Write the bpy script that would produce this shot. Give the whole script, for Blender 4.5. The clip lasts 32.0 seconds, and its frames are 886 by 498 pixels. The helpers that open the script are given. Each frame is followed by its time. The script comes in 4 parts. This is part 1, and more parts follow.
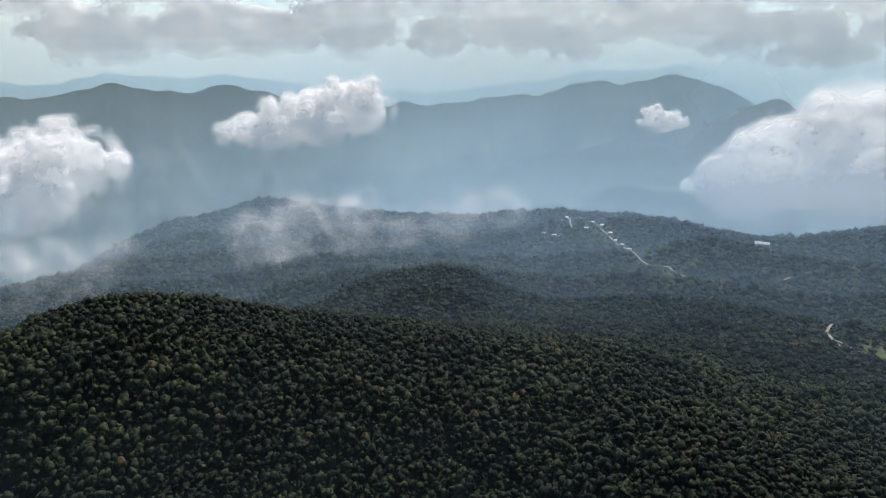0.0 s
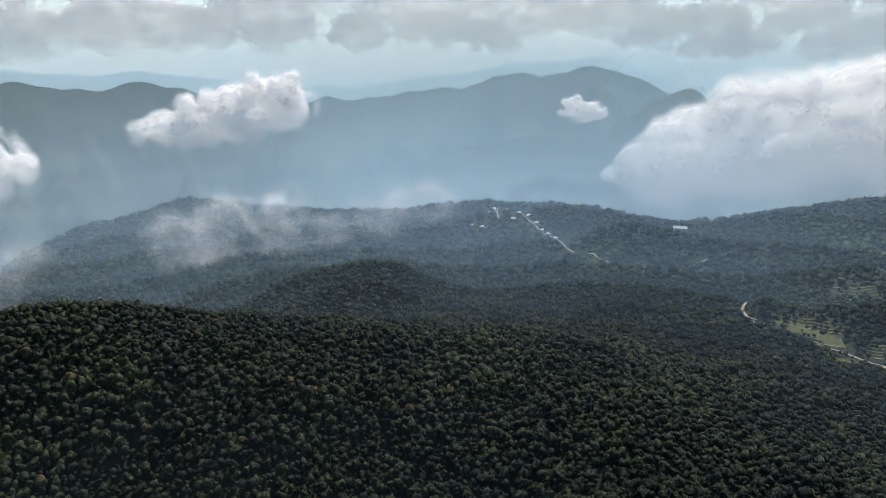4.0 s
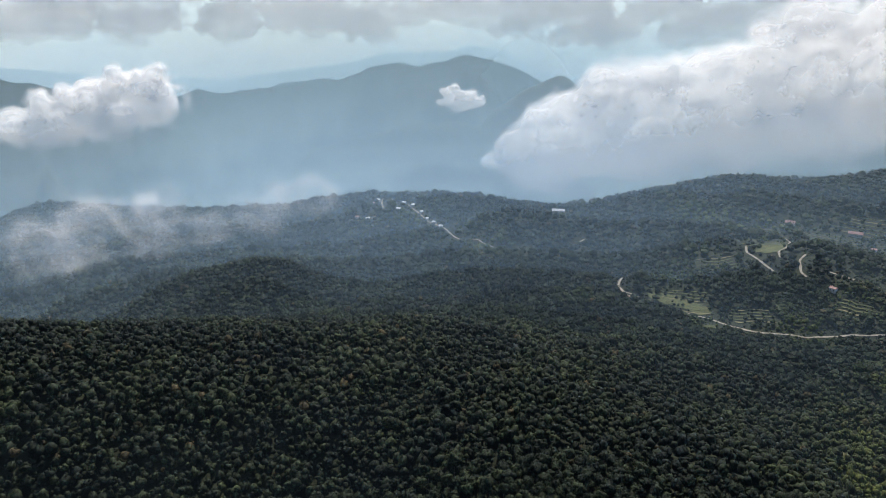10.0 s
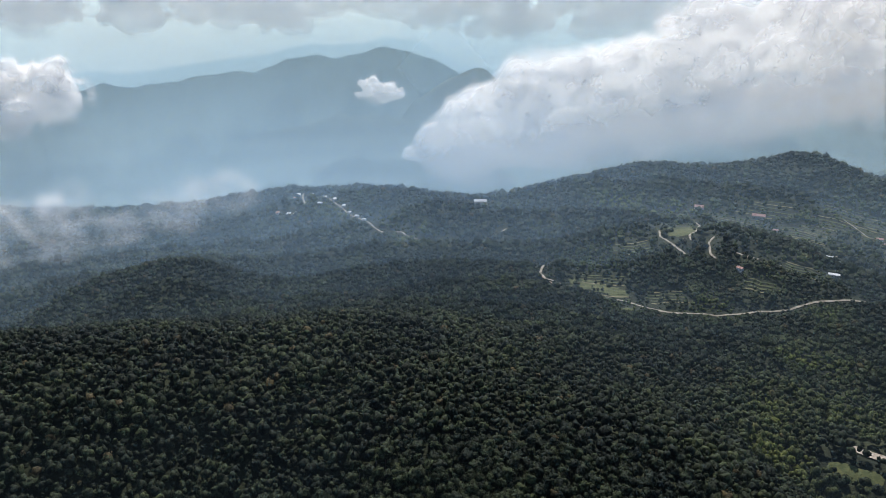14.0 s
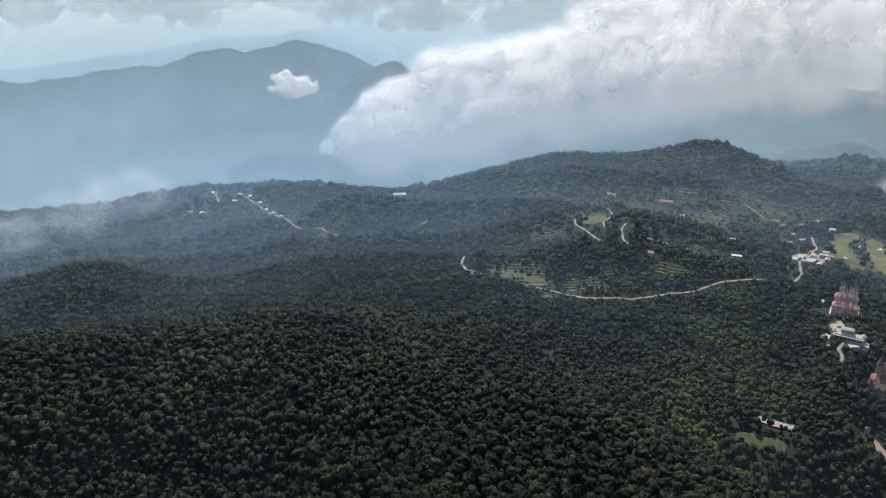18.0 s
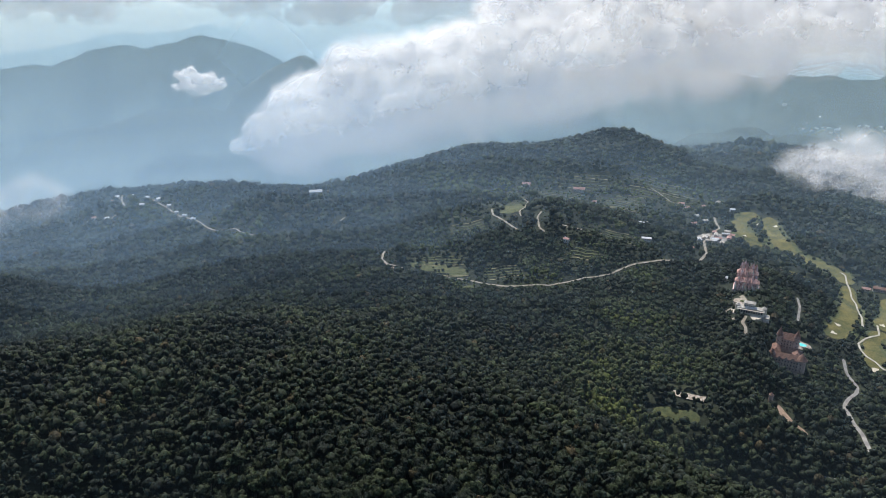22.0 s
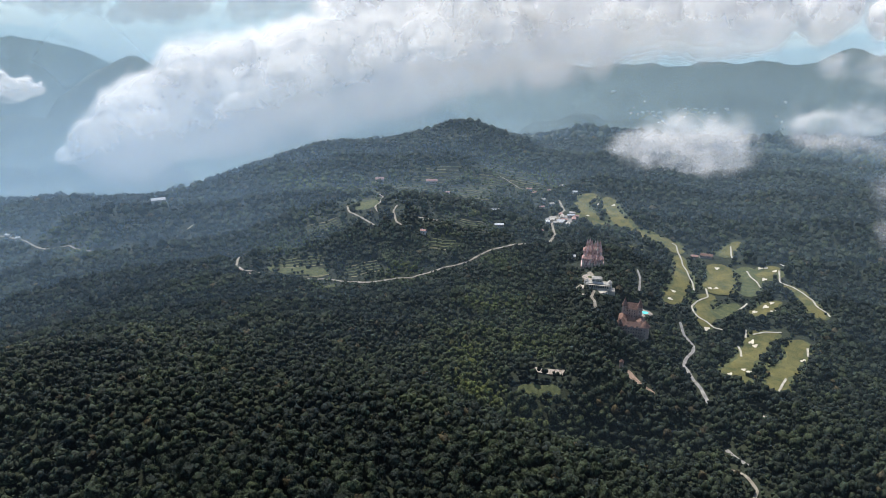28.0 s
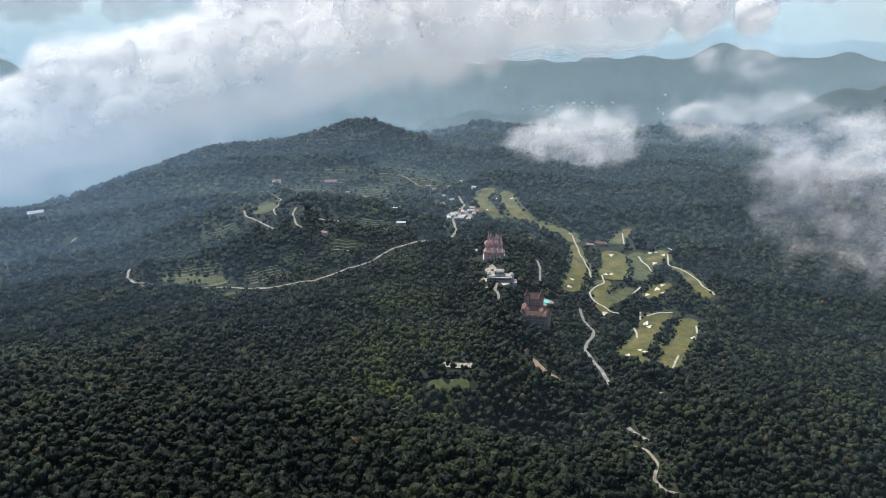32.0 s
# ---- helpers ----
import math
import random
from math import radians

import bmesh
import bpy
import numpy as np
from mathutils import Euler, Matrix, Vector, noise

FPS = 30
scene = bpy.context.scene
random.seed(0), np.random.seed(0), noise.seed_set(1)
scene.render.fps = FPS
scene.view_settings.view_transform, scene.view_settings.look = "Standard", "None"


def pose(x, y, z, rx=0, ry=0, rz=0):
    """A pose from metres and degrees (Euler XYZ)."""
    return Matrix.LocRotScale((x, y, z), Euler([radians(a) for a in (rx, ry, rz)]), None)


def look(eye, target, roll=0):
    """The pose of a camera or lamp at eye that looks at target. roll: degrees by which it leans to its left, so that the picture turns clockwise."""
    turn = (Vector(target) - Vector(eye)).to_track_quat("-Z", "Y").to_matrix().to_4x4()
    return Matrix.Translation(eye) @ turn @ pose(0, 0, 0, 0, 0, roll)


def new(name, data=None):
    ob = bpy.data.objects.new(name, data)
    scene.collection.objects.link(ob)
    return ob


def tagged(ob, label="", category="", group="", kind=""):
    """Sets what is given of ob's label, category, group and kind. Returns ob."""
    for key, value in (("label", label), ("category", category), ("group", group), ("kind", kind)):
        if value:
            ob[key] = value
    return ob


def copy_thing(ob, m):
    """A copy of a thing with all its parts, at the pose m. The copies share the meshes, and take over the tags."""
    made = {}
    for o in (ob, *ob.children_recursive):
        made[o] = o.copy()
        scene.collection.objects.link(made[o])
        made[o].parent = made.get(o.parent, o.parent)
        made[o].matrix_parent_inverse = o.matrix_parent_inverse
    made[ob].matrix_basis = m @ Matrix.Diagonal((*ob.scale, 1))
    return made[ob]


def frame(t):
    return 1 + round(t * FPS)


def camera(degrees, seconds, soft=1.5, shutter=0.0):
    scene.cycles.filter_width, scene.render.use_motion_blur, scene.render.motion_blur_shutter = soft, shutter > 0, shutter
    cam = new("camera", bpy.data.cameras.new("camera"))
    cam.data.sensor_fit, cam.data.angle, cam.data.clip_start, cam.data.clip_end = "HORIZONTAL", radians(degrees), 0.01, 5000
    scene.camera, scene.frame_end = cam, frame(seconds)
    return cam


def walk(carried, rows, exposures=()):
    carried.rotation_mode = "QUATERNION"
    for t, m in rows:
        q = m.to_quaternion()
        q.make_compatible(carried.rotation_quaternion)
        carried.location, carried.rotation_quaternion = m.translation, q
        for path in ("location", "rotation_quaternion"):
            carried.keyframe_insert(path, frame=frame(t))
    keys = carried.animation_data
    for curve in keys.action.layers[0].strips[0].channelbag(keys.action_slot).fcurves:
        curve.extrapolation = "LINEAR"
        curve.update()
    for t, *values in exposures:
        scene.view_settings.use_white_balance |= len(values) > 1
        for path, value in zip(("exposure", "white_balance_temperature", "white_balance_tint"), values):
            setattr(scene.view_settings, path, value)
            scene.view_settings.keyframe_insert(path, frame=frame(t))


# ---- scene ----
EYE = 900.0
cam = camera(64.7, 32.0, soft=0.7)
# seconds, yaw, pitch, lean: the drone hovers and turns to its right
TURNS = [
    (0, -0.00, -17.69, 0.36),
    (1, -1.56, -17.83, 0.48),
    (2, -3.07, -17.97, 0.56),
    (3, -4.62, -18.10, 0.60),
    (3.5, -5.31, -18.16, 0.61),
    (5.5, -8.58, -18.41, 0.60),
    (6, -9.38, -18.46, 0.59),
    (7, -10.99, -18.61, 0.58),
    (8, -12.63, -18.75, 0.55),
    (9, -14.24, -18.90, 0.51),
    (10, -15.81, -19.08, 0.52),
    (11, -17.32, -19.24, 0.50),
    (12, -18.94, -19.41, 0.41),
    (13, -20.59, -19.56, 0.28),
    (14, -22.39, -19.74, 0.19),
    (14.5, -23.25, -19.82, 0.14),
    (16.5, -26.55, -20.09, -0.06),
    (17, -27.44, -20.15, -0.11),
    (18, -29.27, -20.27, -0.22),
    (19, -30.79, -20.42, -0.26),
    (20, -32.40, -20.54, -0.19),
    (21, -34.20, -20.66, -0.10),
    (22, -36.26, -20.76, -0.03),
    (23, -38.43, -20.84, 0.03),
    (24, -40.70, -20.92, 0.06),
    (25, -42.57, -20.98, 0.05),
    (25.5, -43.55, -21.01, 0.05),
    (27.5, -47.54, -21.10, 0.01),
    (28, -48.59, -21.12, -0.00),
    (29, -50.68, -21.16, -0.06),
    (30, -52.91, -21.21, -0.11),
    (31, -55.06, -21.21, -0.14),
    (32, -57.09, -21.24, -0.17),
]
walk(cam, [(t, pose(0, 0, EYE, 90 + pitch, 0, yaw) @ pose(0, 0, 0, 0, 0, -lean)) for t, yaw, pitch, lean in TURNS],
     exposures=[(0, 0.2, 6650, 10), (9, 0.25, 6600, 10), (19, 0.34, 6500, 10), (32, 0.42, 6400, 10)])

# ---- world, sun ----
SUN_AZ, SUN_EL = 25.0, 54.0
world = bpy.data.worlds.new("sky")
scene.world = world
world.use_nodes = True
wn = world.node_tree.nodes
sky = wn.new("ShaderNodeTexSky")
sky.sky_type, sky.sun_disc = "NISHITA", False
sky.sun_elevation, sky.sun_rotation = radians(SUN_EL), radians(SUN_AZ)
sky.altitude = 900
world.node_tree.links.new(sky.outputs[0], wn["Background"].inputs[0])
wn["Background"].inputs[1].default_value = 0.14
sun = new("sun", bpy.data.lights.new("sun", "SUN"))
sun.data.energy, sun.data.angle, sun.data.color = 5.0, radians(0.6), (1.0, 0.95, 0.87)
sun.matrix_world = look((0, 0, 2000), (-1000 * math.sin(radians(SUN_AZ)), -1000 * math.cos(radians(SUN_AZ)), 2000 - 1000 * math.tan(radians(SUN_EL))))
scene.cycles.transparent_max_bounces = 96
scene.cycles.diffuse_bounces = 12
scene.cycles.transmission_bounces = 12

# ---- materials ----
def material(name):
    m = bpy.data.materials.new(name)
    m.use_nodes = True
    return m, m.node_tree.nodes, m.node_tree.links


def ramp(nodes, links, source, low, high, a, b):
    """A colour ramp from colour a at low to colour b at high."""
    node = nodes.new("ShaderNodeValToRGB")
    node.color_ramp.elements[0].position, node.color_ramp.elements[1].position = low, high
    node.color_ramp.elements[0].color, node.color_ramp.elements[1].color = (*a, 1), (*b, 1)
    links.new(source, node.inputs[0])
    return node.outputs[0]


def noise_at(nodes, links, size, detail=4, roughness=0.6, source="Position"):
    """Noise whose features measure about size metres."""
    geo = nodes.new("ShaderNodeNewGeometry")
    n = nodes.new("ShaderNodeTexNoise")
    n.inputs["Scale"].default_value, n.inputs["Detail"].default_value, n.inputs["Roughness"].default_value = 1 / size, detail, roughness
    links.new(geo.outputs[source], n.inputs["Vector"])
    return n.outputs[0]


def mixed(nodes, links, fac, a, b, how="MIX"):
    n = nodes.new("ShaderNodeMix")
    n.data_type, n.blend_type = "RGBA", how
    for socket, value in ((n.inputs[0], fac), (n.inputs[6], a), (n.inputs[7], b)):
        if isinstance(value, (int, float)):
            socket.default_value = value
        elif isinstance(value, tuple):
            socket.default_value = (*value, 1)
        else:
            links.new(value, socket)
    return n.outputs[2]


def math_node(nodes, links, how, a, b):
    n = nodes.new("ShaderNodeMath")
    n.operation = how
    for socket, value in zip(n.inputs, (a, b)):
        if isinstance(value, (int, float)):
            socket.default_value = value
        else:
            links.new(value, socket)
    return n.outputs[0]


def surface(name, dark, light, size=2.0, fine=0.3, rough=0.85, bump=0.3, spread=(0.35, 0.68)):
    """A matt weathered surface: two colours mixed at two scales, with fine relief."""
    m, n, l = material(name)
    p = n["Principled BSDF"]
    big, small = noise_at(n, l, size), noise_at(n, l, fine, 5)
    col = ramp(n, l, big, *spread, dark, light)
    grain = ramp(n, l, small, 0.3, 0.7, (0.75, 0.75, 0.75), (1.15, 1.15, 1.15))
    l.new(mixed(n, l, 0.8, col, grain, "MULTIPLY"), p.inputs["Base Color"])
    p.inputs["Roughness"].default_value = rough
    p.inputs["Specular IOR Level"].default_value = 0.25
    b = n.new("ShaderNodeBump")
    b.inputs["Strength"].default_value, b.inputs["Distance"].default_value = bump, fine
    l.new(small, b.inputs["Height"])
    l.new(b.outputs[0], p.inputs["Normal"])
    return m


def foliage(name, dark, light, warm):
    """Leaves: the tint of each tree comes with its mesh; light passes through a little."""
    m, n, l = material(name)
    p = n["Principled BSDF"]
    tint = n.new("ShaderNodeAttribute")
    tint.attribute_name = "tint"
    col = ramp(n, l, tint.outputs["Fac"], 0.1, 0.8, dark, light)
    hot = ramp(n, l, tint.outputs["Fac"], 0.86, 0.97, (0, 0, 0), (1, 1, 1))
    col = mixed(n, l, hot, col, warm)
    young = n.new("ShaderNodeAttribute")
    young.attribute_name = "young"
    col = mixed(n, l, young.outputs["Fac"], col, (0.072, 0.088, 0.031))
    patch = ramp(n, l, noise_at(n, l, 90, 3), 0.36, 0.72, (0.75, 0.8, 0.86), (1.55, 1.45, 1.05))
    grain = ramp(n, l, noise_at(n, l, 1.1, 4, 0.7), 0.32, 0.68, (0.5, 0.5, 0.52), (1.55, 1.55, 1.5))
    bough = ramp(n, l, noise_at(n, l, 3.2, 3, 0.7), 0.36, 0.66, (0.5, 0.52, 0.55), (1.75, 1.7, 1.5))
    col = mixed(n, l, 1.0, mixed(n, l, 1.0, mixed(n, l, 1.0, col, patch, "MULTIPLY"), grain, "MULTIPLY"), bough, "MULTIPLY")
    l.new(col, p.inputs["Base Color"])
    relief = n.new("ShaderNodeBump")
    relief.inputs["Strength"].default_value, relief.inputs["Distance"].default_value = 0.8, 0.9
    l.new(noise_at(n, l, 1.3, 3, 0.6), relief.inputs["Height"])
    l.new(relief.outputs[0], p.inputs["Normal"])
    p.inputs["Roughness"].default_value = 0.6
    p.inputs["Specular IOR Level"].default_value = 0.15
    t = n.new("ShaderNodeBsdfTranslucent")
    l.new(col, t.inputs[0])
    s = n.new("ShaderNodeMixShader")
    s.inputs[0].default_value = 0.4
    l.new(p.outputs[0], s.inputs[1])
    l.new(t.outputs[0], s.inputs[2])
    l.new(s.outputs[0], n["Material Output"].inputs[0])
    return m


def vapour(name, colour, through_share, big, small, even=False, wisp=(0.3, 0.62), detail=5, least=0.0, close=0.75):
    """Thin sheets of cloud droplets or tinted haze: partly clear, scattering light to both sides. even: normals bent
    up, so the light from above scatters alike in all directions.
    """
    m, n, l = material(name)
    n.remove(n["Principled BSDF"])
    d, t = n.new("ShaderNodeBsdfDiffuse"), n.new("ShaderNodeBsdfTranslucent")
    d.inputs[0].default_value = t.inputs[0].default_value = (*colour, 1)
    s, clear, out = n.new("ShaderNodeMixShader"), n.new("ShaderNodeBsdfTransparent"), n.new("ShaderNodeMixShader")
    s.inputs[0].default_value = through_share
    l.new(d.outputs[0], s.inputs[1])
    l.new(t.outputs[0], s.inputs[2])
    both = n.new("ShaderNodeAddShader")
    geo = n.new("ShaderNodeNewGeometry")
    for shader, lift in ((d, 1), (t, -1)):
        add, unit = n.new("ShaderNodeVectorMath"), n.new("ShaderNodeVectorMath")
        add.operation, unit.operation = "ADD", "NORMALIZE"
        add.inputs[1].default_value = (0, 0, lift * (50 if even else 1.6))
        l.new(geo.outputs["Normal"], add.inputs[0])
        l.new(add.outputs[0], unit.inputs[0])
        l.new(unit.outputs[0], shader.inputs["Normal"])
    if even:
        l.new(d.outputs[0], both.inputs[0])
        l.new(t.outputs[0], both.inputs[1])
    a = n.new("ShaderNodeAttribute")
    a.attribute_name = "thickness"
    wide = ramp(n, l, noise_at(n, l, big, detail, 0.6), *wisp, (least, least, least), (1.0, 1.0, 1.0))
    fine = ramp(n, l, noise_at(n, l, small, detail, 0.6), 0.25, 0.7, (close, close, close), (1.15, 1.15, 1.15))
    thick = math_node(n, l, "MULTIPLY", math_node(n, l, "MULTIPLY", wide, fine), a.outputs["Fac"])
    fac = math_node(n, l, "MINIMUM", thick, 1.0)
    l.new(fac, out.inputs[0])
    l.new(clear.outputs[0], out.inputs[1])
    l.new((both if even else s).outputs[0], out.inputs[2])
    l.new(out.outputs[0], n["Material Output"].inputs[0])
    return m


LEAVES = foliage("leaves", (0.0135, 0.0205, 0.0178), (0.037, 0.0495, 0.031), (0.068, 0.053, 0.034))
BARK = surface("bark", (0.06, 0.05, 0.04), (0.16, 0.13, 0.1), 1.0, 0.15)
SOIL = surface("forest_floor", (0.011, 0.016, 0.01), (0.028, 0.034, 0.016), 40, 3, 0.95, 0.6)
CLOUD = vapour("cloud", (0.995, 0.995, 0.995), 0.5, 110, 34, least=0.85, close=0.97, detail=3)
WISP = vapour("thin_cloud", (0.96, 0.96, 0.97), 0.4, 90, 20, wisp=(0.4, 0.66))
# the blue of aerial haze is put into the sheets' own colour
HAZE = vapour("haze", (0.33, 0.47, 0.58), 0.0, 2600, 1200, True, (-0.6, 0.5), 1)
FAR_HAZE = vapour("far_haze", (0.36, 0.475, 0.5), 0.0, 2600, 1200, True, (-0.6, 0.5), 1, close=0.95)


# ---- building helpers ----
def mesh_from(name, verts, faces, mat, smooth=True, attrs=()):
    """A mesh from arrays: verts (n, 3), faces (m, 3 or 4); attrs: (name, value of each vertex)."""
    me = bpy.data.meshes.new(name)
    verts, faces = np.asarray(verts, np.float32), np.asarray(faces, np.int32)
    k = faces.shape[1]
    me.vertices.add(len(verts))
    me.vertices.foreach_set("co", verts.ravel())
    me.loops.add(faces.size)
    me.loops.foreach_set("vertex_index", faces.ravel())
    me.polygons.add(len(faces))
    me.polygons.foreach_set("loop_start", np.arange(0, faces.size, k, dtype=np.int32))
    me.polygons.foreach_set("use_smooth", np.full(len(faces), smooth))
    for key, value in attrs:
        me.attributes.new(key, "FLOAT", "POINT").data.foreach_set("value", np.asarray(value, np.float32))
    me.update(calc_edges=True)
    me.validate()
    me.materials.append(mat)
    return me


def part(name, bm, mat, parent, label=""):
    """One mesh object under a thing or a part, from a bmesh or a mesh."""
    if isinstance(bm, bmesh.types.BMesh):
        me = bpy.data.meshes.new(name)
        bm.to_mesh(me)
        bm.free()
        me.materials.append(mat)
    else:
        me = bm
    ob = new(name, me)
    ob.parent = parent
    return tagged(ob, label)


def place(az, r):
    return r * math.sin(radians(az)), r * math.cos(radians(az))


def ground_at(x, y):
    return float(land(np.array([float(x)]), np.array([float(y)]))[0])

# ---- form of the land ----
LATTICE = np.random.RandomState(7).rand(64, 64, 64).astype(np.float32)


def vnoise(p, seed=0):
    """Smooth lattice noise, 0 to 1, at the places p (n, 3)."""
    p = p + np.array([seed * 7.31, seed * 3.77, seed * 5.13])
    i = np.floor(p).astype(int)
    f = p - i
    f = f * f * (3 - 2 * f)
    i0, i1 = i % 64, (i + 1) % 64
    out = 0
    for a in (0, 1):
        for b in (0, 1):
            for c in (0, 1):
                w = (f[:, 0] if a else 1 - f[:, 0]) * (f[:, 1] if b else 1 - f[:, 1]) * (f[:, 2] if c else 1 - f[:, 2])
                out = out + w * LATTICE[(i1 if a else i0)[:, 0], (i1 if b else i0)[:, 1], (i1 if c else i0)[:, 2]]
    return out


def fbm(p, octaves=4, seed=0, gain=0.5):
    out, amp, total = 0, 1.0, 0.0
    for k in range(octaves):
        out = out + amp * vnoise(p * 2.03 ** k, seed + k)
        total += amp
        amp *= gain
    return out / total


# hills: bearing in degrees, distance, top below the eye, reach along and across the line of sight
HILLS = [
    (-3, 690, -318, 200, 360),
    (-30, 800, -312, 150, 260),
    (-15, 1980, -240, 220, 300),
    (-3, 1800, -385, 190, 240),
    (-25, 1850, -320, 210, 210),
    (36, 500, -365, 190, 240),
    (-1, 1050, -362, 110, 140),
    (12, 1560, -398, 150, 200),
    (23, 1400, -396, 130, 120),
    (50.5, 1740, -336, 210, 165),
    (40, 1640, -374, 200, 190),
    (44, 1180, -376, 130, 150),
    (62, 900, -398, 170, 45),
    (86, 620, -395, 200, 160),
    (90, 1500, -360, 300, 260),
    (28, 1000, -412, 90, 120),
    (63, 605, -482, 50, 110),
]
# ranges behind: distance, steepness of the front, then bearing and angle of the crest below the eye
RIDGES = [
    (4700, 0.42, (-40, -29, -25, -20, -16.7, -10, -5, 0, 6, 12, 18, 21, 24, 30, 45, 60, 74, 78.4, 82, 86, 100),
     (-3.4, -3.6, -3.0, -3.5, -3.5, -4.2, -5, -4.9, -4.2, -3.4, -2.9, -3.4, -4.9, -5.4, -5, -5, -4.6, -3.4, -4.2, -4.0, -4.6)),
    (3600, 0.8, (16, 20, 23, 25.3, 27, 30, 36), (-13, -7.5, -5.8, -4.8, -5.6, -7.5, -13)),
    (3500, 0.4, (0, 5, 10.4, 14, 17.4, 23.5, 27, 32, 40, 50, 56, 60, 66, 74, 80), (-15, -11, -9.6, -9, -8.6, -8.8, -9.6, -12, -15, -15, -10.8, -10, -10.4, -11.5, -15)),
    (2900, 0.45, (76, 82, 86.7, 92, 110), (-17, -9.5, -6.9, -6.2, -7)),
]
EDGE_AZ = (-180, -40, -15, 8, 28, 46, 70, 85, 180)
EDGE_R = (1200, 1250, 1480, 1560, 1440, 1950, 2100, 2350, 2350)


def land(x, y):
    """Height of the bare ground."""
    r, az = np.hypot(x, y), np.degrees(np.arctan2(x, y))
    q = np.stack([x, y, np.zeros_like(x)], 1)
    drop = np.clip((r - np.interp(az, EDGE_AZ, EDGE_R)) / 1000, 0, 1)
    drop = drop * drop * (3 - 2 * drop)
    plain = -425 - 30 * np.clip((22 - az) / 15, 0, 1) - 15 * np.clip((az - 62) / 8, 0, 1)
    plain = plain - 22 * np.clip((r - 1350) / 250, 0, 1) * np.clip(1 - np.abs(az - 48) / 16, 0, 1)
    z = plain - 450 * drop
    for a, d, top, along, across in HILLS:
        ux, uy = math.sin(radians(a)), math.cos(radians(a))
        u, v = x * ux + y * uy - d, x * uy - y * ux
        z = z + (top + 425) * np.exp(-(u / along) ** 2 - (v / across) ** 2)
    spur = fbm(np.stack([az / 3.2, r / 900, 0 * x], 1), 4, 31, 0.55) - 0.5
    for d, steep, bearing, angle in RIDGES:
        top = d * np.tan(np.radians(np.interp(az, bearing, angle) + 1.2 * (fbm(np.stack([az / 2.2, 0 * x + d, 0 * x], 1), 4, 41) - 0.5) * np.exp(-((r - d) / 900) ** 2)))
        fall = np.abs(r - d)
        z = np.maximum(z, top - steep * fall * (1 + 1.1 * spur) - 0.12 * spur * fall)
    far = np.clip((r - 1500) / 2000, 0, 1)
    z = z + (fbm(q / 330 + 4.4, 3, 13) - 0.5) * 46 * np.clip((r - 620) / 250, 0, 1) * np.clip((2600 - r) / 600, 0, 1)
    z = z + (fbm(q / 260, 4, 3) - 0.5) * (36 + 90 * far) * (1 - 0.7 * np.clip((r - 3300) / 800, 0, 1)) + (fbm(q / 60, 2, 9) - 0.5) * 7
    return z + 900

# ---- ground: one sheet to the horizon ----
def ground_sheet():
    az = np.concatenate([np.arange(-180, -45, 3.0), np.arange(-45, 105, 0.5), np.arange(105, 180, 3.0)])
    r = np.concatenate([[0.001, 60, 120, 180, 240], np.geomspace(290, 4940, 210)])
    A, R = np.meshgrid(np.radians(az), r)
    x, y = (R * np.sin(A)).ravel(), (R * np.cos(A)).ravel()
    verts = np.stack([x, y, land(x, y)], 1)
    n, k = len(az), len(r)
    i, j = np.meshgrid(np.arange(n), np.arange(k - 1))
    a, b = (j * n + i).ravel(), (j * n + (i + 1) % n).ravel()
    faces = np.stack([a, b, b + n, a + n], 1)
    ob = new("ground", mesh_from("ground", verts, faces, SOIL))
    return tagged(ob, "hilly forest floor falling away to a wide hazy valley", "ground", kind="structure")


ground_sheet()

# ---- roads, lawns and yards ----
PALE_ROAD = surface("pale_concrete_road", (0.14, 0.12, 0.09), (0.28, 0.25, 0.2), 9, 0.5)
GREY_ROAD = surface("worn_road", (0.13, 0.125, 0.12), (0.26, 0.245, 0.225), 8, 0.5)
LAWN = surface("mown_grass", (0.042, 0.05, 0.013), (0.125, 0.108, 0.03), 22, 2.2, spread=(0.32, 0.66))
ROUGH = surface("rough_grass", (0.034, 0.046, 0.016), (0.085, 0.09, 0.03), 9, 1.5)
DRY = surface("dry_grass", (0.09, 0.085, 0.038), (0.17, 0.15, 0.075), 8, 1.0)
SAND = surface("bunker_sand", (0.42, 0.37, 0.28), (0.58, 0.53, 0.43), 4, 0.3)
PATH = surface("buggy_path_concrete", (0.26, 0.24, 0.19), (0.42, 0.39, 0.32), 6, 0.5)
DIRT = surface("bare_red_earth", (0.17, 0.115, 0.08), (0.32, 0.23, 0.17), 5, 0.6)
RUBBLE = surface("pale_rubble", (0.16, 0.13, 0.1), (0.38, 0.33, 0.28), 3, 0.5)
CLEARINGS = []  # (points (n, 2), half width, width of the low growth along it)
lifted = 0


